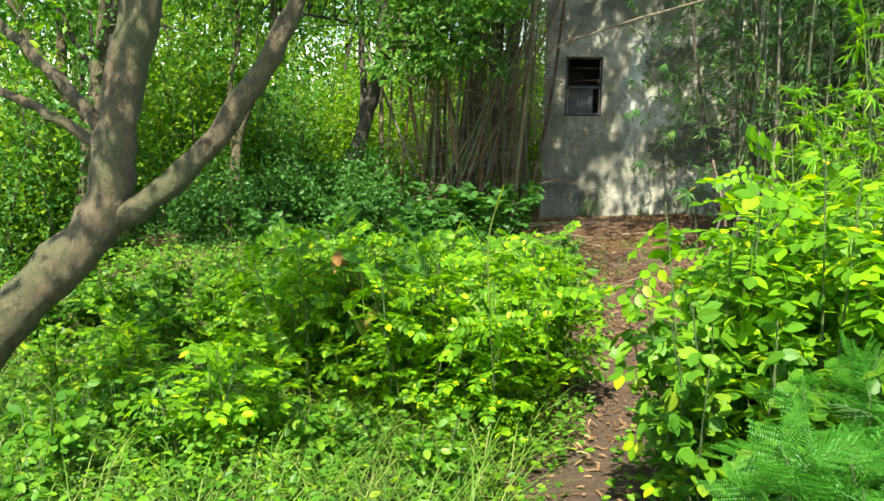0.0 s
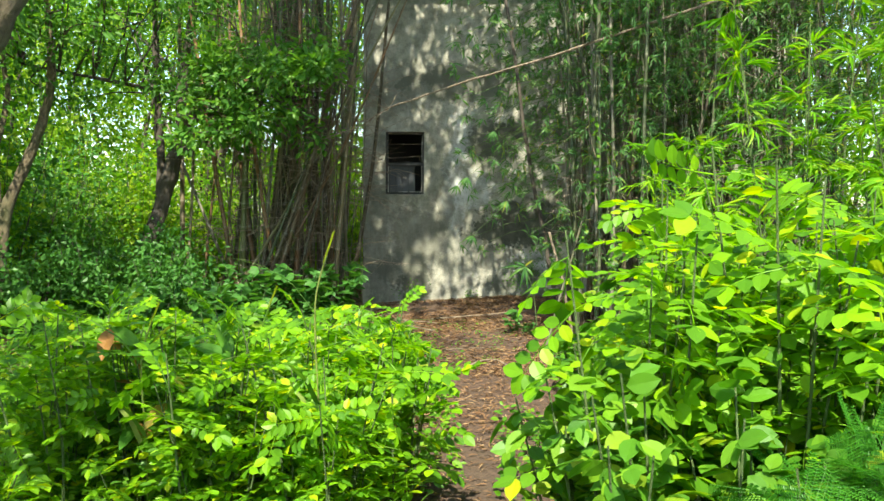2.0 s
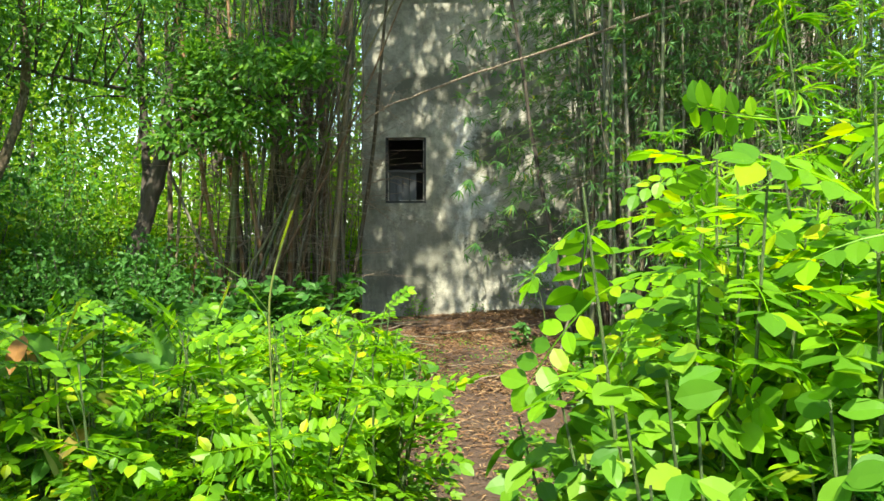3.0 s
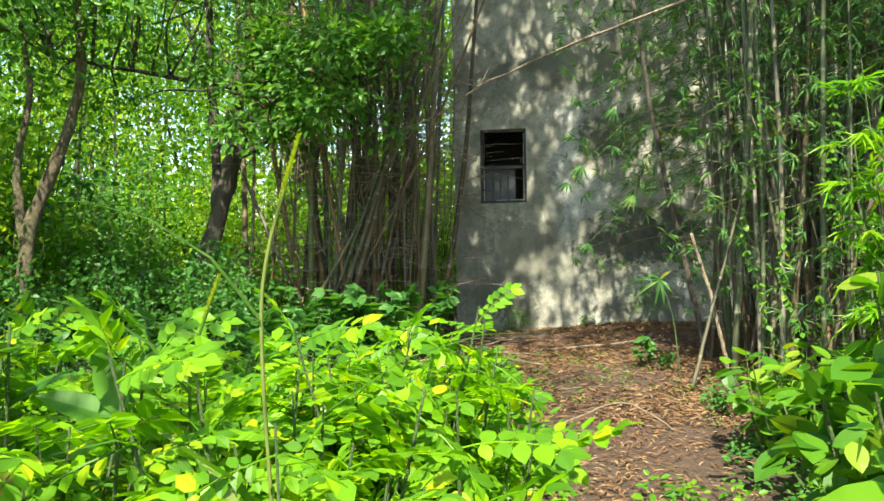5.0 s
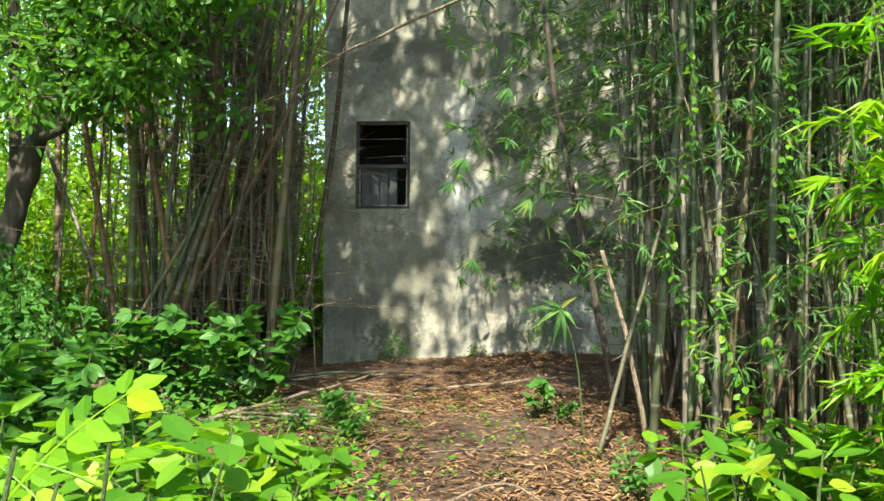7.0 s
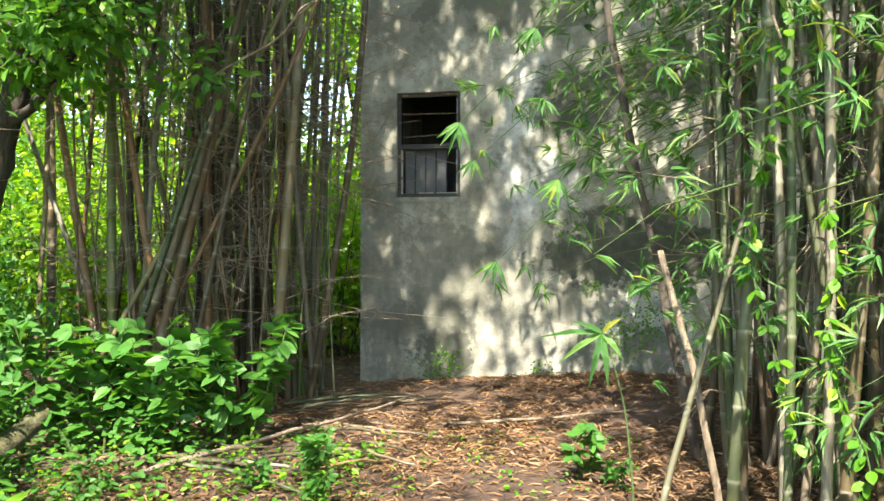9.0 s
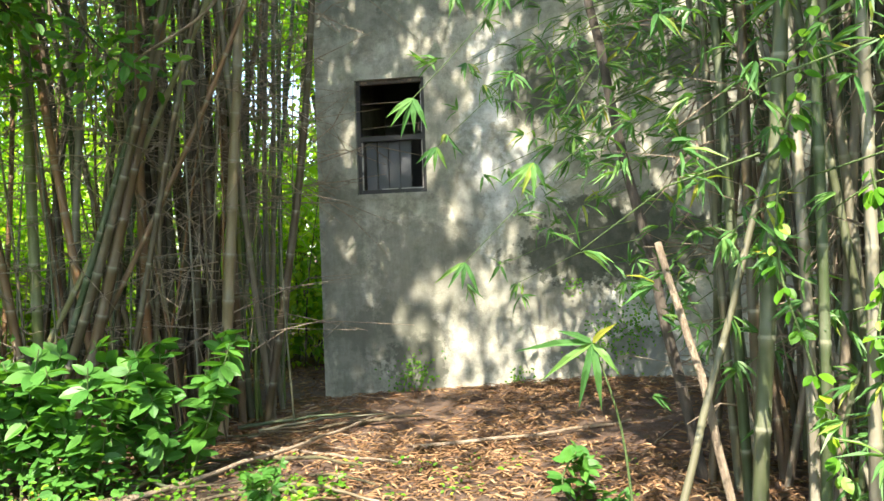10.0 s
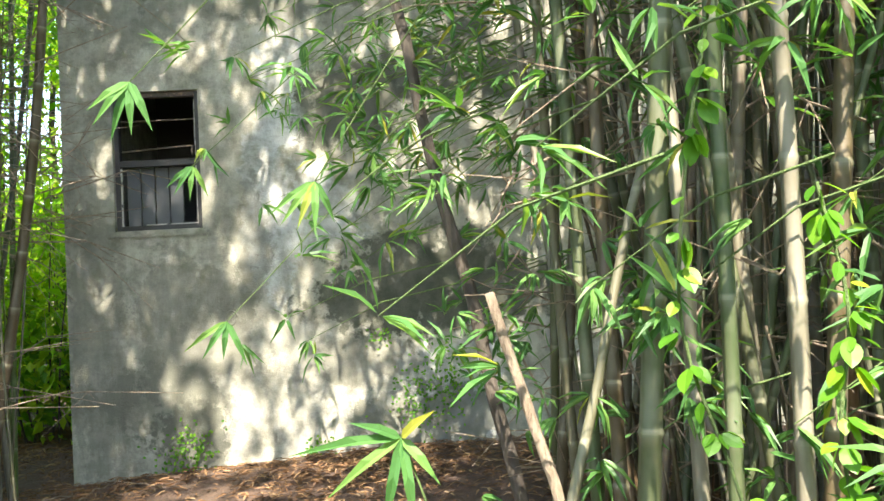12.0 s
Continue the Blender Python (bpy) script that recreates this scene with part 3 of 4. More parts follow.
twig_stuff(edge, "twig_tangle", 170, 1.5, 3.4, 0.45, 0.75, "fine bare twigs beside the wall", reach=0.85)
# second group hangs out of view, added to shade the left clump
b3 = np.concatenate([shell_points(700, -2.8, 0.1, -3.2, -0.4, 3.0, 6.0), shell_points(220, -2.4, 0.0, -6.5, -3.0, 6.0, 9.5)])
h = rng.normal(0, 0.6, (len(b3), 3))
fan_stuff(left, "crown_leaves", b3 - L0, h, 6, 0.17, 0.02, M_BAMBOO, "fans of narrow green bamboo leaves")


# ---- trees ----
def clump_leaves(centres, radii, per, size, flat=0.7):
    """Leaves gathered round twig ends, with gaps between the clumps."""
    C = np.repeat(np.asarray(centres, float), per, 0)
    R = np.repeat(np.asarray(radii, float), per)[:, None]
    off = rng.normal(0, 0.5, C.shape) * (1, 1, flat)
    P = C + off * R
    face = np.repeat(rng.normal(0, 0.5, (len(centres), 3)), per, 0)
    D = unit(off + rng.normal(0, 0.5, C.shape) + (0, 0, -0.25))
    N = unit(rng.normal(0, 0.4, C.shape) + face + (0, -0.2, 0.9))
    L = size * rng.uniform(0.5, 1.25, len(P)) * np.repeat(rng.uniform(0.7, 1.4, len(centres)), per)
    return P, D, N, L


def tree(label, trunk, radii, limbs, clumps, per, size, bark, leaf, shape="oval", wide=0.5, name="tree"):
    """trunk: line; limbs: (line, r0, r1); clumps: centres and radii of the leaf clumps, each joined to the wood by a twig."""
    trunk = np.asarray(trunk, float)
    ob = thing(name, *trunk[0], label, "tree")
    o = trunk[0]
    line = bend(trunk - o, 6, 0.006)
    child("trunk", tri_mesh("trunk", *tube(line, np.interp(np.linspace(0, 1, len(line)), np.linspace(0, 1, len(radii)), radii) * rng.uniform(0.9, 1.12, len(line)), 14), bark, True), ob)
    wood = [line[len(line) // 3:]]
    for pts, r0, r1 in limbs:
        l2 = bend(np.asarray(pts, float) - o, 6, 0.008)
        child("limb", tri_mesh("limb", *tube(l2, np.linspace(r0, r1, len(l2)) * rng.uniform(0.9, 1.12, len(l2)), 10), bark, True), ob)
        wood.append(l2)
    if len(clumps):
        wood = np.concatenate(wood)
        C = np.array([c[:3] for c in clumps], float) - o
        R = np.array([c[3] for c in clumps], float)
        pairs = []
        for c in C:
            w = wood[np.argmin(((wood - c) ** 2).sum(1))]
            mid = (w + c) / 2 + rng.normal(0, 0.12, 3)
            pairs.append(tube(bend([w, mid, c], 4), np.linspace(0.016, 0.004, 9), 5, False))
        tagged(child("twig_tangle", tri_mesh("twig_tangle", *join(*pairs), bark), ob), kind="stuff")
        P, D, N, L = clump_leaves(C, R, per, size)
        tagged(child("crown", leaf_mesh("crown", P, D, N, L, L * wide, shape, leaf), ob), kind="stuff")
    return ob


def blob(n, x0, x1, y0, y1, z0, z1, r0=0.3, r1=0.6):
    p = shell_points(n, x0, x1, y0, y1, z0, z1)
    return np.concatenate([p, rng.uniform(r0, r1, (n, 1))], 1)


# leaning tree beside the start
tree("leaning pale-barked tree with a forked trunk and flaking bark",
     [(-1.75, -11.2, -0.2), (-1.15, -11.2, 0.42), (-0.78, -11.1, 0.82), (-0.50, -10.95, 1.17), (-0.42, -10.9, 1.65), (-0.28, -10.8, 2.4), (-0.12, -10.6, 3.6), (0.05, -10.2, 5.5)],
     [0.16, 0.145, 0.125, 0.12, 0.1, 0.09, 0.08, 0.05],
     [([(-0.50, -10.93, 1.12), (-0.14, -10.85, 1.36), (0.2, -10.8, 1.74), (0.46, -10.8, 2.13), (0.60, -10.75, 2.6), (0.9, -10.5, 4.0)], 0.07, 0.035),
      ([(-0.48, -10.9, 1.6), (-0.78, -10.85, 1.85), (-1.25, -10.7, 2.15), (-1.9, -10.5, 2.5)], 0.038, 0.02),
      ([(-0.5, -10.9, 1.52), (-0.85, -10.95, 1.72), (-1.25, -11.0, 1.85), (-1.7, -11.2, 2.0)], 0.03, 0.015)],
     # last two leaf groups: added out of view to shade trunk and clearing
     np.concatenate([blob(14, -2.8, 1.2, -11.5, -9.4, 3.8, 6.0, 0.4, 0.7), blob(5, -2.1, -1.2, -11.0, -10.4, 2.1, 2.8, 0.2, 0.35), blob(22, -2.8, 1.0, -13.2, -11.6, 3.2, 5.0, 0.35, 0.6), blob(24, -2.6, 2.0, -9.3, -7.3, 5.4, 7.0, 0.35, 0.6)]), 130, 0.085, M_BARK, M_TREE)
# dark forked tree beside the left bamboo
tree("dark-barked forked tree in deep shade",
     [(-2.82, -1.95, -0.1), (-2.68, -1.9, 0.6), (-2.44, -1.9, 1.4), (-2.24, -1.9, 2.1), (-2.04, -1.9, 2.6), (-1.65, -1.9, 2.85), (-1.2, -1.9, 3.5)],
     [0.17, 0.125, 0.11, 0.105, 0.09, 0.07, 0.03],
     [([(-2.44, -1.88, 1.45), (-2.46, -1.8, 2.2), (-2.55, -1.7, 3.0), (-2.6, -1.6, 4.6)], 0.06, 0.04),
      ([(-2.1, -1.9, 2.45), (-2.15, -1.85, 3.0), (-2.0, -1.6, 4.6), (-1.9, -1.5, 6)], 0.08, 0.04),
      ([(-2.2, -1.9, 2.2), (-1.8, -2.1, 2.3), (-1.5, -2.3, 2.5), (-0.6, -2.8, 2.75)], 0.045, 0.02),
      ([(-1.7, -1.9, 2.9), (-2.6, -2.6, 3.0), (-3.6, -3.2, 3.15)], 0.035, 0.015)],
     np.concatenate([blob(34, -4.6, -1.2, -4.2, -1.6, 2.85, 4.4, 0.25, 0.5), blob(14, -4.6, 0.2, -4.6, -1.5, 4.2, 6.0, 0.4, 0.7),
                     blob(34, -1.7, 0.1, -3.7, -2.6, 2.2, 3.4, 0.2, 0.4)]), 130, 0.085, M_BARK_DARK, M_TREE)
# taller tree behind the thicket
tree("tall dark-leaved tree behind the thicket",
     [(-3.4, 3.0, -0.1), (-3.3, 3.0, 1.6), (-3.1, 3.1, 3.2), (-3.3, 3.1, 5.0), (-3.2, 3.2, 6.6)], [0.14, 0.12, 0.1, 0.07, 0.03],
     [([(-3.2, 3.05, 2.4), (-2.4, 2.9, 3.6), (-1.5, 3.0, 5.2)], 0.07, 0.02), ([(-3.15, 3.1, 3.0), (-4.2, 3.0, 4.2), (-5.4, 3.2, 5.4)], 0.06, 0.02)],
     blob(52, -6.4, -0.6, 2.4, 4.6, 3.5, 7.0, 0.4, 0.7), 150, 0.1, M_BARK_DARK, M_TREE)
# pale pair of stems further to the side
tree("slim pale tree with two crooked stems",
     [(-3.75, -3.6, -0.2), (-3.7, -3.55, 0.9), (-3.62, -3.5, 1.5), (-3.35, -3.4, 2.2), (-3.2, -3.3, 3.0), (-3.3, -3.3, 4.5)], [0.085, 0.075, 0.07, 0.055, 0.05, 0.03],
     [([(-3.68, -3.54, 1.1), (-3.75, -3.55, 2.0), (-3.6, -3.55, 2.8), (-3.9, -3.5, 4.4)], 0.05, 0.02)],
     np.concatenate([blob(50, -6.2, -2.4, -5.2, -2.2, 3.2, 5.5, 0.35, 0.6)]), 150, 0.085, M_BARK, M_TREE)
for (x, y), lean, g, h in (((-4.6, -5.8), 0.9, M_BARK, 5.5), ((-5.2, -4.4), 0.5, M_BARK_DARK, 6.5), 
                           ((-7.0, -3.0), 0.3, M_BARK, 7.0), ((-8.2, -6.5), 0.6, M_BARK, 6.5), ((7.6, -5.5), -0.4, M_BARK_DARK, 6.5), ((8.2, -1.0), 0.2, M_BARK, 7.0)):
    tree("slim woodland tree with a crooked stem", [(x, y, gz(x, y) - 0.1), (x + lean * 0.3, y, h * 0.25), (x + lean * 0.5, y + 0.1, h * 0.5), (x + lean, y + 0.1, h)], [0.11, 0.09, 0.07, 0.02],
         [([(x + lean * 0.3, y, h * 0.28), (x - 0.3, y - 0.3, h * 0.45), (x - 0.5, y - 0.6, h * 0.7)], 0.05, 0.02),
          ([(x + lean * 0.45, y, h * 0.42), (x + 0.8, y - 0.2, h * 0.6), (x + 1.3, y, h * 0.8)], 0.045, 0.015)],
         np.concatenate([blob(18, x - 1.6, x + 1.8, y - 1.5, y + 1.4, h * 0.42, h + 0.6, 0.4, 0.7)]), 130, 0.09, g, M_TREE, "far", 0.6)


# far woods behind; sunlight on them is put into the paler M_BACK colour
def woods(name, n, x0, x1, y0, y1, z1, per, size, leaf, label):
    c = blob(n, x0, x1, y0, y1, 0.2, z1, 0.5, 0.95)
    P, D, N, L = clump_leaves(c[:, :3], c[:, 3], per, size)
    ob = new(name, leaf_mesh(name, P, D, N, L, L * 0.6, "far", leaf))
    tagged(ob, label, "woods", kind="stuff")
    pairs = []
    for i in range(n // 12):
        x, y = rnd.uniform(x0, x1), rnd.uniform(y0, y1)
        q = np.array([(x, y, gz(x, y) - 0.1), (x + rnd.gauss(0, .3), y, z1 * 0.4), (x + rnd.gauss(0, .7), y, z1 * 0.85)])
        pairs.append(tube(bend(q, 4), np.linspace(rnd.uniform(0.03, 0.08), 0.015, 9), 6, False))
    tagged(new("woodland_stems", tri_mesh("woodland_stems", *join(*pairs), M_BARK_DARK, True)), "thin crooked stems of far woodland", "woods", kind="stuff")


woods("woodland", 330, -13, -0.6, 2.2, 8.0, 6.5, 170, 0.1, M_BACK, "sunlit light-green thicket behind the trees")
# darker M_TREE leaves carry the shade of this side of the thicket
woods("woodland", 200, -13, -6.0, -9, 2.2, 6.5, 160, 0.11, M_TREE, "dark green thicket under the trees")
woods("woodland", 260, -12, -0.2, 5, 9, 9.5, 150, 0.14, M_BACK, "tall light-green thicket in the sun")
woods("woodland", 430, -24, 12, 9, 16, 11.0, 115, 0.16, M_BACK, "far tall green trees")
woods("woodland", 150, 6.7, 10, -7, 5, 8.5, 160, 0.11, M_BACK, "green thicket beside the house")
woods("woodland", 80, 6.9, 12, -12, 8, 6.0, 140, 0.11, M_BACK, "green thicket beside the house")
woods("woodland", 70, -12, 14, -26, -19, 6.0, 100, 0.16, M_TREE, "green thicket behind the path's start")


# ---- shrubs and saplings ----
def pinnate(name, n, length, L, W, material, droop=0.25, shape="round", stalk=0.25):
    """One compound leaf along +x: a thin rachis with paired leaflets and one at the tip."""
    s = np.linspace(stalk, 1, n)
    z = lambda q: length * (0.18 * q - droop * q * q)
    P, D, N, Ls = [], [], [], []
    for q in s:
        for side in (-1, 1):
            P.append((length * q, side * 0.004, z(q)))
            D.append((0.45 + rnd.gauss(0, .1), side, rnd.gauss(-0.15, .18)))
            N.append((rnd.gauss(0, .2), -side * 0.25 + rnd.gauss(0, .15), 1))
            Ls.append(L * (0.75 + 0.4 * q) * rnd.uniform(0.85, 1.1))
    P.append((length, 0, z(1)))
    D.append((1, 0, -0.4))
    N.append((0, 0, 1))
    Ls.append(L * 1.2)
    Ls = np.array(Ls)
    v, t = join(leaf_arrays(P, D, N, Ls, Ls * W, shape), tube([(length * q, 0, z(q)) for q in np.linspace(0, 1, 6)], np.linspace(0.0028, 0.001, 6), 4, False))
    return tri_mesh(name, v, t, material)


def feather(name, pairs_n, length, material):
    """A twice-pinnate frond: ribs in pairs, each a comb of tiny leaflets."""
    P, D, N, W = [], [], [], []
    arr = []
    for q in np.linspace(0.3, 1, pairs_n):
        for side in (-1, 1):
            o = np.array((length * q, 0, -0.12 * length * q * q))
            d = np.array((0.75, side * 0.9, -0.12 + rnd.gauss(0, .08)))
            d /= np.linalg.norm(d)
            rib = 0.5 * length * (1 - 0.25 * abs(q - 0.6))
            arr.append(tube([o, o + d * rib - (0, 0, 0.02)], [0.0012, 0.0006], 3, False))
            per = np.array((-d[1], d[0], 0))
            for k in np.linspace(0.1, 1, 12):
                for s2 in (-1, 1):
                    P.append(o + d * rib * k - np.array((0, 0, 0.02 * k)))
                    D.append(per * s2 + d * 0.35)
                    N.append((rnd.gauss(0, .2), rnd.gauss(0, .2), 1))
    v, t = join(leaf_arrays(P, D, N, 0.015, 0.0055, "far"), tube([(0, 0, 0), (length * .5, 0, -0.02), (length, 0, -.12 * length)], [0.002, 0.0015, 0.0008], 4, False), *arr)
    return tri_mesh(name, v, t, material)


def sapling(name, label, category, leaves, height, stems, per_stem, spread, leaf_name="leaf", lo=0.25, up=8, seed=0, stem_mat=M_STEM, group="", scale=(0.8, 1.2), joined=False):
    """Thin upright stems carrying leaf parts all round, more of them to the top."""
    g = random.Random(seed)
    ob = thing(name, 0, 0, 0, label, category, group)
    rest, woods_in = [], []
    for s in range(stems):
        a = g.uniform(0, 6.283)
        r = spread * math.sqrt(g.random())
        h = height * g.uniform(0.7, 1.05)
        base = np.array((0.25 * r * math.cos(a), 0.25 * r * math.sin(a), -0.03))
        tip = np.array((r * math.cos(a), r * math.sin(a), h))
        line = bend([base, (base * 0.55 + tip * 0.45) + np.array((g.gauss(0, .03), g.gauss(0, .03), 0.04)), tip], 5)
        wood = tube(line, np.linspace(0.009, 0.003, len(line)), 5, False)
        if joined:
            woods_in.append(wood)
        else:
            child("stem", tri_mesh("stem", *wood, stem_mat, True), ob)
        for k in range(per_stem):
            q = lo + (1 - lo) * (k + g.random()) / per_stem
            p = line[min(int(q * (len(line) - 1)), len(line) - 1)] * 0.5 + line[min(int(q * (len(line) - 1)) + 1, len(line) - 1)] * 0.5
            m = pose(*p, 0, 0, k * 137.5 + g.gauss(0, 25)) @ pose(0, 0, 0, g.gauss(0, 26), -g.gauss(up, 24), 0)
            sc = g.uniform(*scale)
            me = g.choice(leaves)
            if joined:
                co = np.empty(len(me.vertices) * 3)
                me.vertices.foreach_get("co", co)
                ix = np.empty(len(me.loops), np.int32)
                me.loops.foreach_get("vertex_index", ix)
                mm = np.array(m @ Matrix.Scale(sc, 4))
                rest.append((co.reshape(-1, 3) @ mm[:3, :3].T + mm[:3, 3], ix.reshape(-1, 3)))
            else:
                child(leaf_name, me, ob, "", m @ Matrix.Scale(sc, 4))
    if rest:
        tagged(child("stem_tangle", tri_mesh("stem_tangle", *join(*woods_in), stem_mat, True), ob), kind="stuff")
        tagged(child("foliage", tri_mesh("foliage", *join(*rest), leaves[0].materials[0]), ob), kind="stuff")
    return ob


def scatter(ob, spots, g, grow=(0.85, 1.15)):
    """The thing at the first spot, copies at the others."""
    for i, (x, y) in enumerate(spots):
        s = g.uniform(*grow)
        m = pose(x, y, gz(x, y), 0, 0, g.uniform(0, 360))
        if i == 0:
            ob.matrix_basis = m
        else:
            c = copy_thing(ob, m)
            c.scale = (s, s, s)


G = random.Random(5)
PIN = [pinnate("leaf", 6, 0.2, 0.052, 0.64, M_PINNATE, shape="oval") for _ in range(4)]
PIN_BIG = [pinnate("leaf", 5, 0.24, 0.064, 0.68, M_PINNATE, 0.35) for _ in range(4)]
FEATHER = [feather("frond", 8, 0.22, M_FEATHER) for _ in range(3)]


def region(n, x0, x1, y0, y1):
    return [(G.uniform(x0, x1), G.uniform(y0, y1)) for _ in range(n)]


# bush on the near side of the path: yellow-green pinnate saplings
for k in range(4):
    s = sapling("pinnate_sapling", "sunlit yellow-green sapling with paired oval leaflets", "shrub", PIN, 1.16, 7, 12, 0.36, seed=30 + k, group="saplings beside the path")
    scatter(s, region(6, -0.25, 1.4, -10.1, -8.5), G, (0.8, 1.08))
BROAD = [leaf_mesh("leaf", *(lambda n: (np.stack([np.linspace(0.02, 0.09, n), np.zeros(n), np.zeros(n)], -1), np.stack([np.full(n, .6), np.linspace(-1, 1, n), rng.normal(-.25, .2, n)], -1), unit(rng.normal(0, .3, (n, 3)) + (0, 0, 1)), 0.085, 0.052))(4), "round", M_WEED) for _ in range(4)]
s = sapling("broad_leaved_shrub", "dense mid-green bush with broad soft leaves", "shrub", BROAD, 1.05, 10, 16, 0.34, lo=0.1, seed=41, group="broad-leaved bushes", scale=(0.7, 1.15), joined=True)
scatter(s, [(2.42, -10.5), (2.52, -10.1), (2.66, -9.6), (2.88, -9.1), (2.5, -11.0), (2.75, -11.3), (2.95, -10.7), (2.6, -10.3), (3.3, -11.0), (3.6, -11.6), (2.6, -9.7), (3.1, -9.9), (3.5, -10.3), (3.9, -10.8), (4.3, -11.4), (4.2, -10.0), (3.0, -9.2), (3.6, -9.4)], G, (0.85, 1.2))
s = sapling("broad_leaved_shrub", "low green bush of soft broad leaves among weeds", "shrub", BROAD, 0.6, 9, 12, 0.34, lo=0.1, seed=42, group="broad-leaved bushes", scale=(0.6, 1.0), joined=True)
scatter(s, region(12, -1.6, 1.3, -11.6, -10.3) + region(9, -3.4, -0.4, -10.3, -8.2) + region(9, -4.4, -1.0, -9.0, -6.3) + region(8, -2.6, 1.1, -12.9, -11.6), G, (0.55, 1.05))
tip = sapling("pinnate_sapling", "young sapling with large bright yellow-green oval leaflets", "shrub", PIN_BIG, 1.12, 4, 9, 0.2, seed=77, group="saplings beside the path")
scatter(tip, [(1.55, -9.1), (1.25, -9.25), (0.95, -8.75)], G, (0.85, 0.95))
low = sapling("pinnate_sapling", "low sunlit sapling with paired oval leaflets", "shrub", PIN, 0.75, 6, 10, 0.34, seed=37, group="saplings beside the path", joined=True)
scatter(low, region(13, -2.6, 0.9, -11.3, -8.7), G, (0.6, 1.0))
# bush on the other side: taller, mixed
for k in range(3):
    s = sapling("pinnate_sapling", "tall sunlit sapling with bright oval leaflets", "shrub", PIN_BIG, 1.72, 6, 13, 0.36, seed=50 + k, group="saplings beside the path")
    scatter(s, region(6, 2.8, 4.3, -11.0, -9.8), G, (0.8, 1.08))
s = sapling("pinnate_sapling", "leafy sapling arching beside the path", "shrub", PIN_BIG, 1.7, 6, 14, 0.28, seed=61, group="saplings beside the path")
scatter(s, [(2.52, -10.75), (2.85, -10.3), (3.05, -9.7)], G, (0.88, 1.0))
for k in range(2):
    s = sapling("feathery_shrub", "dark blue-green shrub with fine feathery fronds", "shrub", FEATHER, 0.85, 7, 10, 0.42, "frond", seed=80 + k, up=18, group="feathery shrubs", scale=(0.8, 1.3))
    scatter(s, region(3, 2.85, 3.7, -12.4, -11.6), G, (0.7, 1.0))
s = sapling("feathery_shrub", "fine-leaved feathery shrub at the edge of the path", "shrub", FEATHER, 1.0, 7, 9, 0.26, "frond", seed=84, up=16, group="feathery shrubs", scale=(0.75, 1.1))
scatter(s, [(2.95, -11.5), (3.15, -11.1), (3.15, -11.7), (2.95, -11.95), (3.45, -11.2)], G, (0.8, 1.0))
LONG = [pinnate("frond", 9, 0.42, 0.105, 0.27, M_SHADE, 0.4, "lance") for _ in range(3)]
s = sapling("long_fronded_sapling", "young tree with long drooping fronds of narrow leaflets", "shrub", LONG, 1.75, 3, 9, 0.3, "frond", lo=0.45, seed=90, up=12, group="long-fronded saplings", scale=(0.8, 1.15))
scatter(s, [(3.55, -10.5), (4.2, -10.0)], G)


def lance_leaf(name, L, W, material, n=5):
    P = np.zeros((n, 3))
    D = np.stack([np.full(n, 0.8), np.linspace(-0.9, 0.9, n), rng.normal(-0.1, 0.25, n)], -1)
    N = unit(rng.normal(0, 0.25, (n, 3)) + (0, 0, 1))
    P[:, 0] = np.linspace(0.03, 0.12, n)
    v, t = join(leaf_arrays(P, D, N, L * rng.uniform(0.8, 1.1, n), W, "lance"), tube([(0, 0, 0), (0.13, 0, 0)], 0.0015, 4, False))
    return tri_mesh(name, v, t, material)


LANCE = [lance_leaf("leaf_spray", 0.14, 0.02, M_LANCE, 7) for _ in range(4)]
s = sapling("lance_leaved_shrub", "bright sunlit shrub with long narrow leaves", "shrub", LANCE, 2.2, 7, 24, 0.36, "leaf_spray", lo=0.22, seed=101, group="narrow-leaved shrubs", scale=(0.85, 1.35))
scatter(s, [(3.42, -6.45), (3.95, -6.9)], G, (0.85, 1.0))
s = sapling("lance_leaved_shrub", "bright sunlit shrub with long narrow leaves", "shrub", LANCE, 2.9, 11, 44, 0.8, "leaf_spray", lo=0.2, seed=102, group="narrow-leaved shrubs", scale=(0.65, 1.05), joined=True)
scatter(s, [(3.75, -8.7), (4.4, -9.2), (4.6, -8.0), (5.2, -7.2), (5.4, -8.8), (4.9, -10.2)], G, (0.95, 1.2))

OVATE = [leaf_mesh("leaf", [(0.03, 0, 0)], [(1, 0, -0.2)], [(0, 0, 1)], [0.11], [0.072], "round", M_WEED) for _ in range(2)]
SHADE = [leaf_mesh("leaf", *(lambda n: (np.zeros((n, 3)), np.stack([np.full(n, .8), np.linspace(-1, 1, n), np.full(n, -.1)], -1), unit(rng.normal(0, .2, (n, 3)) + (0, 0, 1)), 0.11, 0.055))(3), "round", M_SHADE) for _ in range(3)]
s = sapling("low_shrub", "low bright green bush with ovate leaves", "shrub", OVATE, 0.6, 9, 16, 0.38, seed=120, group="low bushes", scale=(0.7, 1.2), joined=True)
scatter(s, [(3.05, -5.5), (3.32, -5.3), (3.45, -5.75), (2.9, -5.85), (3.75, -5.4), (4.1, -5.8), (3.05, -6.75), (3.12, -7.15), (3.45, -7.4), (3.8, -7.6), (1.0, -7.4), (0.6, -7.0), (0.2, -7.6), (1.2, -7.9), (0.7, -7.8), (-0.3, -7.1), (0.0, -6.5), (0.9, -6.5), (-0.8, -7.7), (-1.2, -6.8), (1.25, -6.9), (1.1, -6.1), (0.5, -6.2), (0.5, -5.6), (-0.5, -6.1), (-1.0, -5.7)], G, (0.85, 1.25))
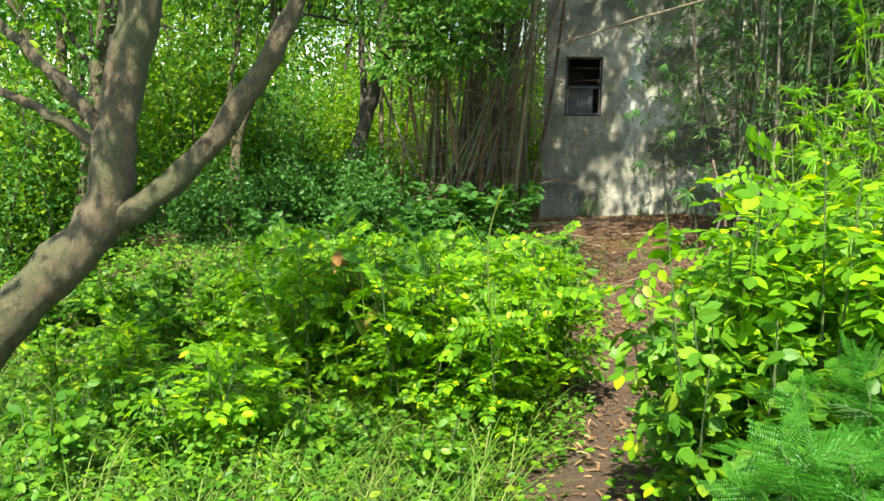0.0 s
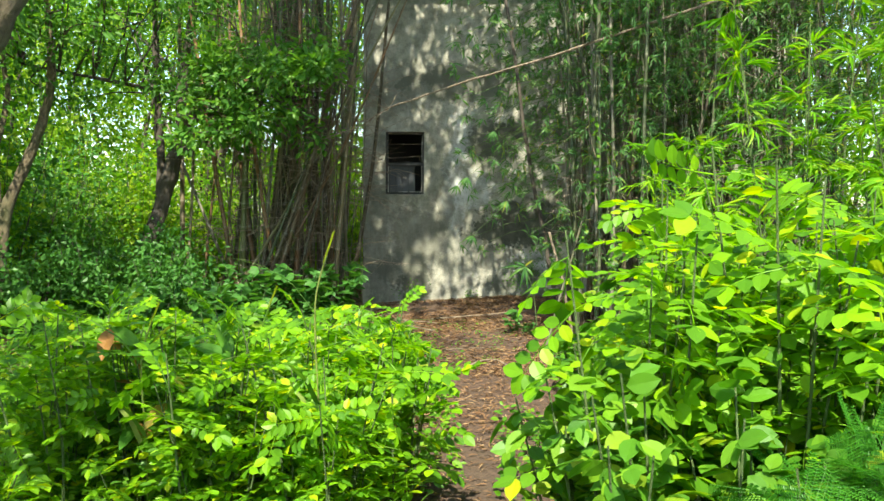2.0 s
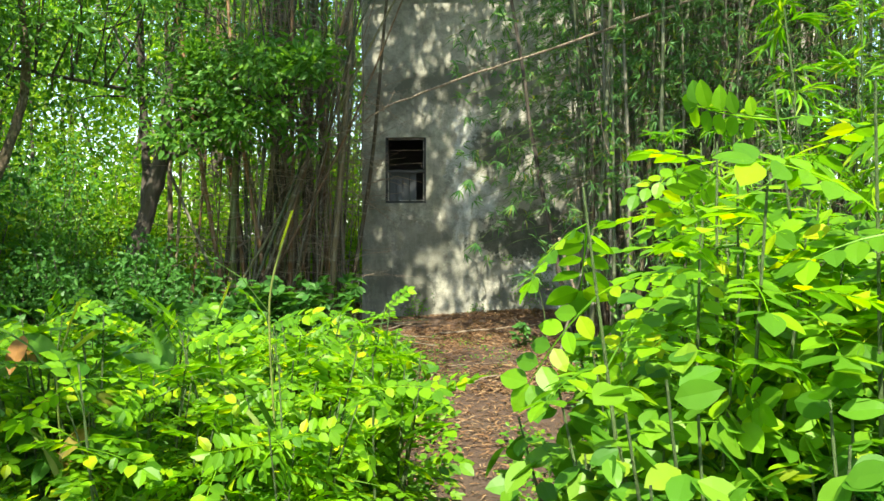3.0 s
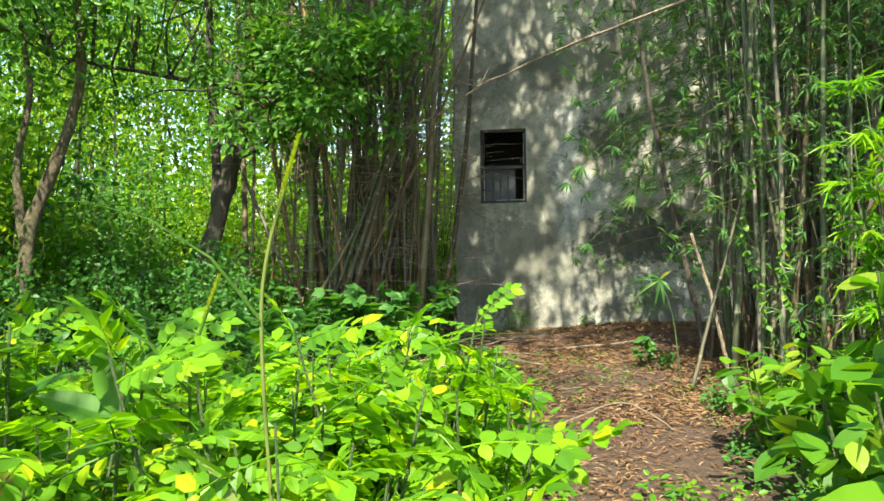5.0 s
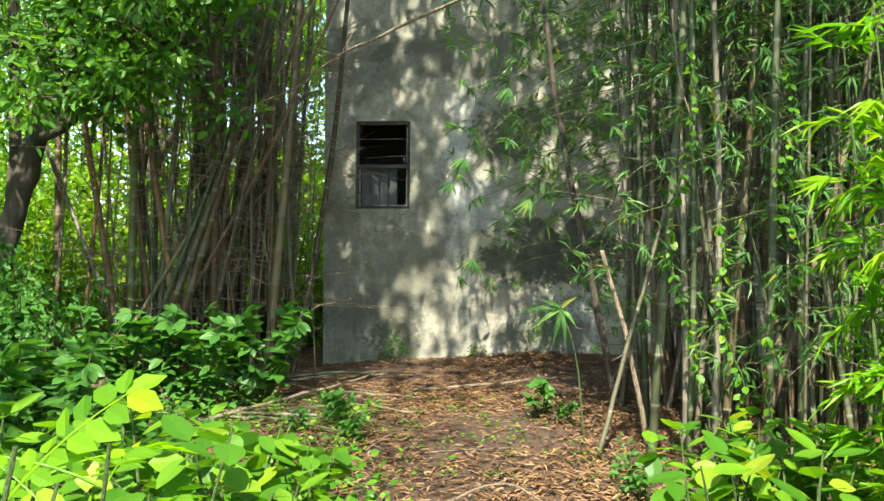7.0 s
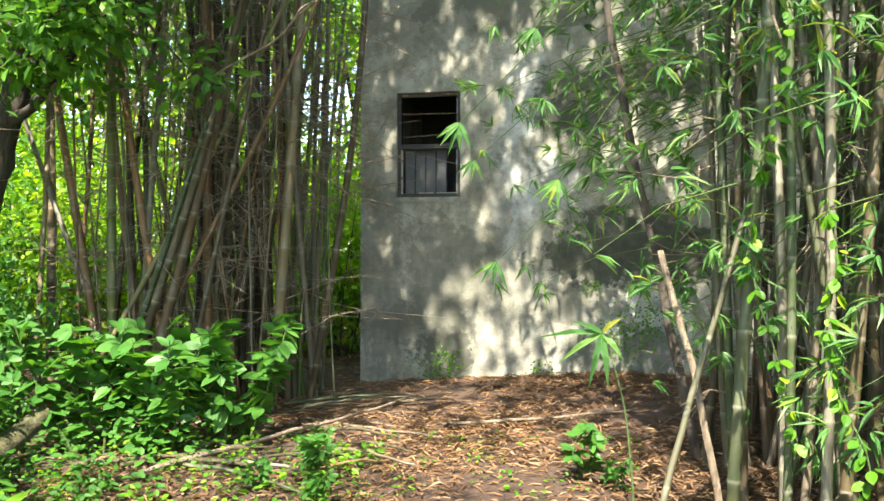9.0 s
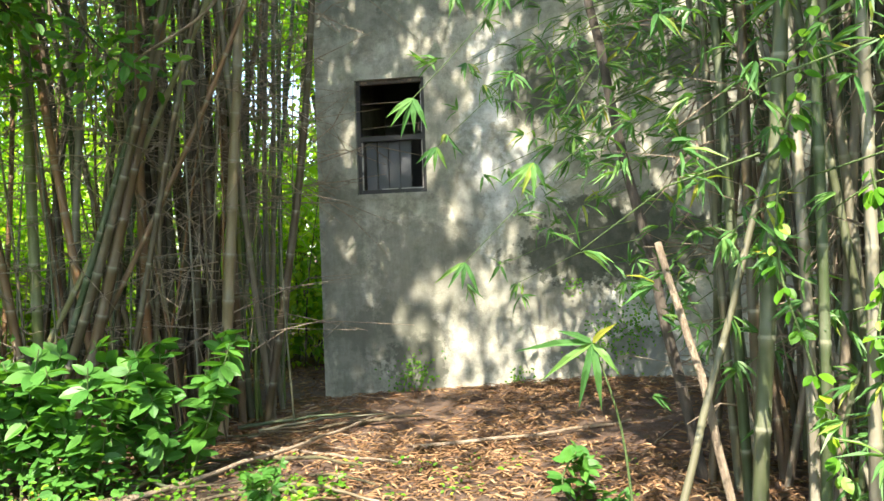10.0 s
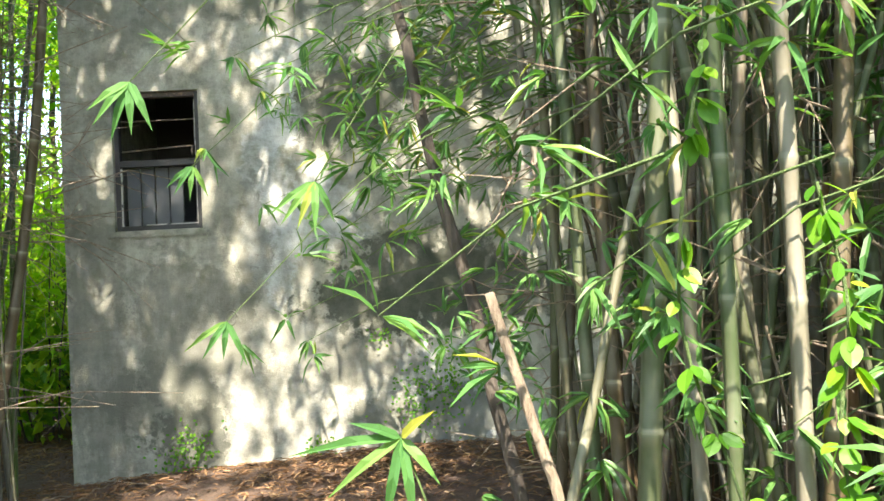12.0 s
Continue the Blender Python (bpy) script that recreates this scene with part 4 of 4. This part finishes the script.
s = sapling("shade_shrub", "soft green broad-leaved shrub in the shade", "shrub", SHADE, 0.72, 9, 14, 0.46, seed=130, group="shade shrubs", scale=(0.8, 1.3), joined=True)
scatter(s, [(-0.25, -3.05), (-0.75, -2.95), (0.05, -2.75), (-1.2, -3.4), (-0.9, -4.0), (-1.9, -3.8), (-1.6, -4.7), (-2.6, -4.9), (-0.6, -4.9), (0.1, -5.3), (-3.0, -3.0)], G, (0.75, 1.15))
s = sapling("small_seedling", "small green seedling standing on bare soil", "plant", SHADE, 0.3, 3, 7, 0.12, seed=140, group="seedlings", scale=(0.6, 0.9))
scatter(s, [(2.25, -3.05), (2.42, -3.3), (0.68, -2.85), (0.72, -3.15), (2.7, -4.9), (0.85, -3.4), (0.6, -3.55), (1.0, -3.75)], G, (0.5, 1.0))
REDL = [leaf_mesh("leaf", *(lambda n: (np.zeros((n, 3)), np.stack([np.full(n, .7), np.linspace(-1, 1, n), np.full(n, -.3)], -1), unit(rng.normal(0, .2, (n, 3)) + (0, 0, 1)), 0.17, 0.065))(3), "round", M_RED) for _ in range(2)]
s = sapling("red_tipped_sapling", "young sapling with large drooping reddish-green leaves", "plant", REDL, 1.3, 3, 7, 0.2, lo=0.4, seed=150, group="red-tipped saplings")
scatter(s, [(0.75, -9.85), (0.42, -9.6)], G, (0.9, 1.0))
# thicket under the trees
def clump_mesh(material):
    P, D, N, L = clump_leaves([(0.1, 0, 0)], [0.24], 18, 0.075)
    return leaf_mesh("leaf_clump", P, D, N, L, L * 0.65, "far", material)


# sun and shade are put into the leaf colours: M_BACK lit, others shaded
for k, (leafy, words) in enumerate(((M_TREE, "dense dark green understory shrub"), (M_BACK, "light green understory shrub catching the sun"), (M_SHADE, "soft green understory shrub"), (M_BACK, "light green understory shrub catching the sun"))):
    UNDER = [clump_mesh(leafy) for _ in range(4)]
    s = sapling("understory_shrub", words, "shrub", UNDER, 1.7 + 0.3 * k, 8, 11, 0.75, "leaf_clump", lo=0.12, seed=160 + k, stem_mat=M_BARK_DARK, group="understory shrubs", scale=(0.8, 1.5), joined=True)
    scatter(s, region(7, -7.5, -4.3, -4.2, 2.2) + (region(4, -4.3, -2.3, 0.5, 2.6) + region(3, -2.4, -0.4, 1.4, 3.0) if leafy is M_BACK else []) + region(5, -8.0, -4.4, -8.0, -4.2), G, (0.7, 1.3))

# shade under the trees is put into the darker leaf colour
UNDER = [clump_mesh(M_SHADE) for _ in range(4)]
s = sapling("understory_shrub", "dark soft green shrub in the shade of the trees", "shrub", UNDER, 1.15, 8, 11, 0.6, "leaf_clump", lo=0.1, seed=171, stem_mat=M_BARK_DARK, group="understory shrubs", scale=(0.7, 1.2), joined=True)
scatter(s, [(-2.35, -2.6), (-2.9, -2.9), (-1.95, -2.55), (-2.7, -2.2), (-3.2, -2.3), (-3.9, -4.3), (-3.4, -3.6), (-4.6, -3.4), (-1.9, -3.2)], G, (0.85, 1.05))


# ---- ground cover ----
def weeds(name, n, x0, x1, y0, y1, h, size, material, label, keep=None, shape="oval", wide=0.62, each=12):
    """Small weed plants: leaves stepped round each unseen stem, so that the cover is tufted."""
    m = n // each
    x, y = rng.uniform(x0, x1, m), rng.uniform(y0, y1, m)
    ok = np.ones(m, bool) if keep is None else keep(x, y)
    x, y = x[ok], y[ok]
    m = len(x)
    tall = h * rng.uniform(0.35, 1.15, m) * (0.7 + 0.4 * np.sin(2.1 * x + 1.3 * y) * np.sin(1.7 * y - 0.9 * x))
    big = size * rng.uniform(0.55, 1.35, m)
    k = np.tile(np.arange(each), m)
    q = (k + 0.5) / each
    X, Y, T, B = (np.repeat(a, each) for a in (x, y, tall, big))
    a = k * 2.4 + np.repeat(rng.uniform(0, 6.283, m), each)
    r = B * (0.25 + 0.5 * (1 - q)) + 0.01
    lx, ly = X + np.cos(a) * r + 0.12 * T * q * np.sin(X * 9), Y + np.sin(a) * r + 0.12 * T * q * np.cos(Y * 9)
    P = np.stack([lx, ly, ground_z(lx, ly) + 0.02 + T * q], -1)
    D = np.stack([np.cos(a), np.sin(a), rng.normal(-0.05, 0.35, len(a)) + 0.4 * q], -1)
    N = unit(rng.normal(0, 0.35, D.shape) + (0, -0.35, 1))
    L = B * rng.uniform(0.7, 1.2, len(a)) * (1.1 - 0.4 * q)
    tagged(new(name, leaf_mesh(name, P, D, N, L, L * wide, shape, material)), label, "weeds", kind="stuff")


def off_path(x, y):
    centre = np.interp(y, [-16, -12, -10, -8, -5, -2], [1.9, 1.85, 1.95, 2.0, 1.75, 1.4])
    width = np.interp(y, [-16, -10, -8, -6, -4.5], [0.12, 0.13, 0.15, 0.22, 0.85])
    return np.abs(x - centre) > width * (0.75 + 0.5 * rng.random(len(x)))


weeds("weeds", 25000, -5.5, 1.9, -13.8, -8.3, 0.42, 0.058, M_WEED, "thick low green weeds covering the ground", off_path)
weeds("weeds", 9000, -5.5, 1.7, -13.8, -9.5, 0.5, 0.07, M_PINNATE, "taller bright weeds with narrow leaves", off_path, "lance", 0.3)
weeds("weeds", 13000, 2.0, 6.5, -13.8, -6.8, 0.3, 0.055, M_WEED, "thick low green weeds covering the ground", off_path)
weeds("weeds", 18000, -6.5, 1.75, -8.3, -4.6, 0.36, 0.06, M_WEED, "low green weeds in half shade", off_path)
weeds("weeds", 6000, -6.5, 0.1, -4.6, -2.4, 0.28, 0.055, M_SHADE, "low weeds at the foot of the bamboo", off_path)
weeds("weeds", 1500, -0.8, 1.1, -4.6, -2.7, 0.16, 0.045, M_WEED, "small weeds between fallen sticks", each=9)
weeds("weeds", 16000, -11, 12, -20, -12.5, 0.3, 0.07, M_WEED, "thin weeds around the clearing", lambda x, y: (y < -13.6) | (x < -5) | (x > 6.0), "far")
weeds("weeds", 12000, -12, -5.5, -13.5, -3, 0.35, 0.07, M_WEED, "thin weeds under the thicket", None, "far")
weeds("weeds", 9000, 5.8, 12, -13.5, -3, 0.35, 0.07, M_WEED, "thin weeds under the thicket", None, "far")
weeds("weeds", 700, 0.3, 2.6, -4.8, -2.2, 0.05, 0.03, M_WEED, "sparse tiny weeds on bare soil", each=5)
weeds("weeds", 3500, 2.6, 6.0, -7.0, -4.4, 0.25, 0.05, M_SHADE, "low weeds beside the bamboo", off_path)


def grass(name, n, x0, x1, y0, y1, L, label):
    x, y = rng.uniform(x0, x1, n), rng.uniform(y0, y1, n)
    ok = off_path(x, y)
    x, y = x[ok], y[ok]
    P = np.stack([x, y, ground_z(x, y)], -1)
    a = rng.uniform(0, 6.283, len(x))
    D = np.stack([np.cos(a) * 0.6, np.sin(a) * 0.6, rng.uniform(0.5, 1.2, len(x))], -1)
    N = np.stack([-np.cos(a), -np.sin(a), np.full(len(x), 0.5)], -1)
    tagged(new(name, leaf_mesh(name, P, D, N, L * rng.uniform(0.5, 1.2, len(x)), 0.007, "blade", M_GRASS)), label, "grass", kind="stuff")


grass("grass", 13000, -5.0, 1.6, -13.5, -9.5, 0.46, "thin green grass among the weeds")
grass("grass", 1200, 2.4, 5.0, -13.5, -8.0, 0.35, "thin green grass among the weeds")
grass("grass", 1000, -3.0, 1.2, -9, -5, 0.4, "thin green grass among the weeds")


def litter(name, n, x0, x1, y0, y1, L, W, label):
    x, y = rng.uniform(x0, x1, n), rng.uniform(y0, y1, n)
    keep = rng.random(n) < 0.55 + 0.45 * np.sin(2.3 * x + 0.8 * y) * np.sin(1.9 * y - 1.1 * x + 1)
    x, y = x[keep], y[keep]
    n = len(x)
    P = np.stack([x, y, ground_z(x, y) + rng.uniform(0.006, 0.03, n)], -1)
    a = rng.uniform(0, 6.283, n)
    D = np.stack([np.cos(a), np.sin(a), rng.normal(0.03, 0.12, n)], -1)
    N = unit(rng.normal(0, 0.3, D.shape) + (0, 0, 1))
    tagged(new(name, leaf_mesh(name, P, D, N, L * rng.uniform(0.5, 1.3, n), W, "lance", M_DRY)), label, "leaf litter", kind="stuff")


litter("leaf_litter", 34000, -0.6, 4.2, -5.2, -0.05, 0.085, 0.013, "dry reddish-brown bamboo leaves on the ground")
litter("leaf_litter", 7000, 1.0, 3.4, -9.0, -5.2, 0.065, 0.012, "dry brown leaves on the path")
litter("leaf_litter", 3500, 1.3, 2.6, -14.5, -9.0, 0.08, 0.018, "dry brown leaves on the path")
litter("leaf_litter", 3500, -2.6, -0.03, -0.3, 2.6, 0.09, 0.016, "dry brown leaves beside the wall")
litter("leaf_litter", 3000, -4.5, -0.6, -5.0, 1.0, 0.11, 0.018, "dry brown leaves under the bamboo")


# ---- single things ----
def stick(label, pts, r0, r1, material=M_TWIG, name="fallen_branch", sides=7):
    o = np.array(pts[0], float)
    ob = new(name, tri_mesh(name, *tube(bend(np.array(pts, float) - o, 5, 0.004), np.linspace(r0, r1, (len(pts) - 1) * 5 + 1), sides), material, True))
    ob.matrix_basis = pose(*o)
    return tagged(ob, label, "branch")


def on_ground(x, y, dz=0.02):
    return (x, y, gz(x, y) + dz)


stick("pale fallen log lying among the weeds", [on_ground(-0.95, -4.0, 0.0), on_ground(-1.0, -3.5, 0.12), on_ground(-1.04, -3.0, 0.28), on_ground(-1.12, -2.55, 0.36)], 0.075, 0.05, M_BARK, "fallen_log", 12)
stick("grey branch lying on the leaf litter", [on_ground(-0.2, -3.6, 0.03), on_ground(0.25, -2.9, 0.07), on_ground(0.55, -2.0, 0.06), on_ground(0.75, -1.2, 0.05)], 0.016, 0.009)
stick("thin stick lying on the leaf litter", [on_ground(1.2, -1.9), on_ground(1.9, -1.75, 0.03), on_ground(2.5, -1.5)], 0.014, 0.008)
stick("thin stick lying on the leaf litter", [on_ground(0.2, -1.9), on_ground(0.9, -2.2, 0.03), on_ground(1.3, -2.3)], 0.012, 0.007)
stick("bent dry stick across the path", [on_ground(1.6, -5.2), on_ground(2.0, -5.1, 0.14), on_ground(2.35, -5.35)], 0.008, 0.005)
for k in range(46):
    x, y, a, l = (G.uniform(-0.4, 2.6) if k < 18 else G.uniform(-1.3, 0.7)), G.uniform(-4.2, -0.5), G.uniform(0, 3.14), G.uniform(0.2, 0.7)
    stick("short dry twig on the leaf litter", [on_ground(x, y, 0.015), on_ground(x + l * .5 * math.cos(a), y + l * .5 * math.sin(a), 0.025), on_ground(x + l * math.cos(a), y + l * math.sin(a), 0.015)], 0.006, 0.003, name="twig", sides=5)
for k in range(24):
    x, y, a, l = G.uniform(-0.9, 0.8), G.uniform(-3.6, -1.2), G.uniform(-0.5, 1.2), G.uniform(0.4, 1.1)
    stick("weathered stick in a heap of dead bamboo debris", [on_ground(x, y, 0.03), on_ground(x + l * .5 * math.cos(a), y + l * .5 * math.sin(a), 0.06), on_ground(x + l * math.cos(a), y + l * math.sin(a), 0.04)], G.uniform(0.008, 0.02), 0.006, G.choice([M_BARK, M_CULM, M_CULM_DRY]), name="twig", sides=6)
stick("stub of a broken grey bamboo stem", [on_ground(2.9, -3.9, -0.05), (2.78, -3.8, 0.6), (2.62, -3.67, 1.21)], 0.017, 0.014, M_TWIG, "broken_culm", 9)
stick("pale dry branch hanging slanted out of the bamboo", [(-0.1, -2.7, 2.3), (0.45, -2.95, 2.47), (0.77, -3.13, 2.63), (1.6, -3.7, 2.83), (2.6, -4.2, 3.05), (4.3, -4.6, 3.55)], 0.006, 0.015, M_TWIG, "hanging_branch")
for dx, dz in ((0.25, 0.12), (-0.2, -0.16), (0.1, 0.2), (-0.28, 0.1)):
    stick("thin dry side twig of a hanging branch", [(0.77, -3.13, 2.63), (0.77 + dx * .6, -3.15, 2.63 + dz * .5), (0.77 + dx, -3.1, 2.63 + dz)], 0.005, 0.002, M_TWIG, "twig", 5)


stick("dark brown bamboo stem leaning out before the wall", [on_ground(2.86, -2.62, -0.1), (2.65, -2.6, 1.0), (2.446, -2.58, 1.98), (2.24, -2.5, 3.3), (1.9, -2.2, 5.5)], 0.03, 0.018, M_BARK_DARK, "leaning_culm", 10)
stick("grey bamboo stem leaning out of the clump", [on_ground(2.55, -4.1, -0.05), (2.75, -3.95, 0.6), (3.05, -3.8, 1.6)], 0.016, 0.012, M_CULM, "leaning_culm", 8)
stick("pale looping dead vine hanging from the bamboo", [(2.95, -4.35, 2.6), (2.98, -4.4, 2.2), (3.05, -4.4, 1.95), (3.03, -4.4, 1.75)], 0.006, 0.004, M_TWIG, "dead_vine", 6)


# tall grass with a long seed head
def tall_grass(x, y, h, label):
    ob = thing("tall_grass", x, y, gz(x, y), label, "grass", "tall grasses")
    line = bend([(0, 0, 0), (-0.01, 0, h * 0.45), (-0.03, 0, h * 0.72), (-0.02, 0, h * 0.85), (0.05, 0, h)], 5)
    child("stalk", tri_mesh("stalk", *tube(line[:19], 0.004, 5, False), M_GRASS, True), ob)
    P, D, N = [], [], []
    for i in range(150):
        q = 0.86 + 0.14 * i / 150
        p = line[min(int(q * 20), 19)] * (1 - (q * 20) % 1) + line[min(int(q * 20) + 1, 20)] * ((q * 20) % 1)
        a = i * 2.4
        P.append(p)
        D.append((math.cos(a), math.sin(a), 2.6))
        N.append((-math.cos(a), -math.sin(a), 0.6))
    child("seed_head", leaf_mesh("seed_head", P, D, N, 0.014, 0.006, "far", M_SEED), ob, "yellow-green bristly seed head")
    for q, a, l in ((0.62, 3.3, 0.45), (0.35, 0.2, 0.55), (0.25, 2.6, 0.5), (0.15, -0.6, 0.5), (0.3, 4.4, 0.5)):
        p = line[int(q * 20)]
        me = leaf_mesh("blade", [p], [(math.cos(a) * 0.7, math.sin(a) * 0.7, 0.9)], [(-math.cos(a), -math.sin(a), 0.7)], [l], [0.026], "blade", M_GRASS)
        child("blade", me, ob)


tall_grass(1.32, -9.95, 1.53, "tall grass stalk with a curved yellow-green seed head")
tall_grass(0.98, -9.55, 1.25, "tall grass stalk with long drooping blades")
tall_grass(0.55, -9.9, 1.2, "tall grass stalk with long drooping blades")


def vine(x, y, z0, z1, label, seed):
    g = random.Random(seed)
    ob = thing("climbing_vine", x, y, z0, label, "vine", "vines on the bamboo")
    pts = [(g.gauss(0, .07), g.gauss(0, .05), z) for z in np.linspace(0, z1 - z0, 7)]
    line = bend(pts, 5)
    child("stem", tri_mesh("stem", *tube(line, 0.004, 5, False), M_STEM, True), ob)
    for i in range(95):
        p = line[g.randrange(len(line))]
        m = pose(*p, 0, 0, g.uniform(180, 360)) @ pose(0, 0, 0, g.gauss(0, 20), g.gauss(35, 20), 0) @ Matrix.Scale(g.uniform(0.3, 0.56), 4)
        child("leaf", OVATE[0], ob, "", m)


vine(3.02, -4.4, 0.5, 2.4, "climbing vine with glossy ovate leaves on bamboo stems", 1)
vine(3.25, -4.5, 0.0, 1.4, "climbing vine with glossy ovate leaves on bamboo stems", 2)
vine(3.5, -4.5, 0.2, 2.2, "climbing vine with glossy ovate leaves on bamboo stems", 3)

# a fan of broad bamboo leaves standing in front of the wall, and moss tufts at its foot
star = thing("bamboo_shoot", 2.36, -3.66, gz(2.36, -3.66), "young bamboo shoot with a fan of broad leaves", "bamboo")
child("stem", tri_mesh("stem", *tube(bend([(0.15, 0.0, 0), (0.1, 0, 0.5), (0.0, 0, 0.85)], 5), np.linspace(0.007, 0.003, 11), 5, False), M_STEM, True), star)
for i, (dx, dz, l) in enumerate(((-1, 0.05, 0.3), (-0.8, -0.45, 0.25), (-0.25, -1, 0.26), (0.15, -1, 0.26), (0.6, -0.6, 0.16), (-0.7, 0.4, 0.15), (0.3, 0.35, 0.14))):
    child("leaf", leaf_mesh("leaf", [(0, 0, 0.84)], [(dx, -0.35, dz)], [(0.1, -0.8, 0.6)], [l], [0.032], "lance", M_BAMBOO), star)
for x, z, n, r in ((0.78, 0.14, 170, 0.1), (2.5, 0.4, 220, 0.13), (2.3, 0.3, 90, 0.1), (1.65, 0.05, 40, 0.06), (2.1, 0.75, 26, 0.06)):
    c = np.repeat([[x, -0.03, gz(x, -0.1) + z]], n, 0) + rng.normal(0, r, (n, 3)) * (1, 0.1, 1)
    c[:, 1] = np.minimum(c[:, 1], -0.01)
    c[:, 2] = np.maximum(c[:, 2], gz(x, -0.1) + 0.01)
    D = rng.normal(0, 1, (n, 3)) * (1, 0.3, 1) + (0, -0.3, 0)
    tagged(new("wall_creeper", leaf_mesh("wall_creeper", c, D, np.tile((0, -1.0, 0.2), (n, 1)) + rng.normal(0, .3, (n, 3)), 0.026, 0.017, "oval", M_TREE)), "small dark creeper growing on the wall", "plant", kind="stuff")
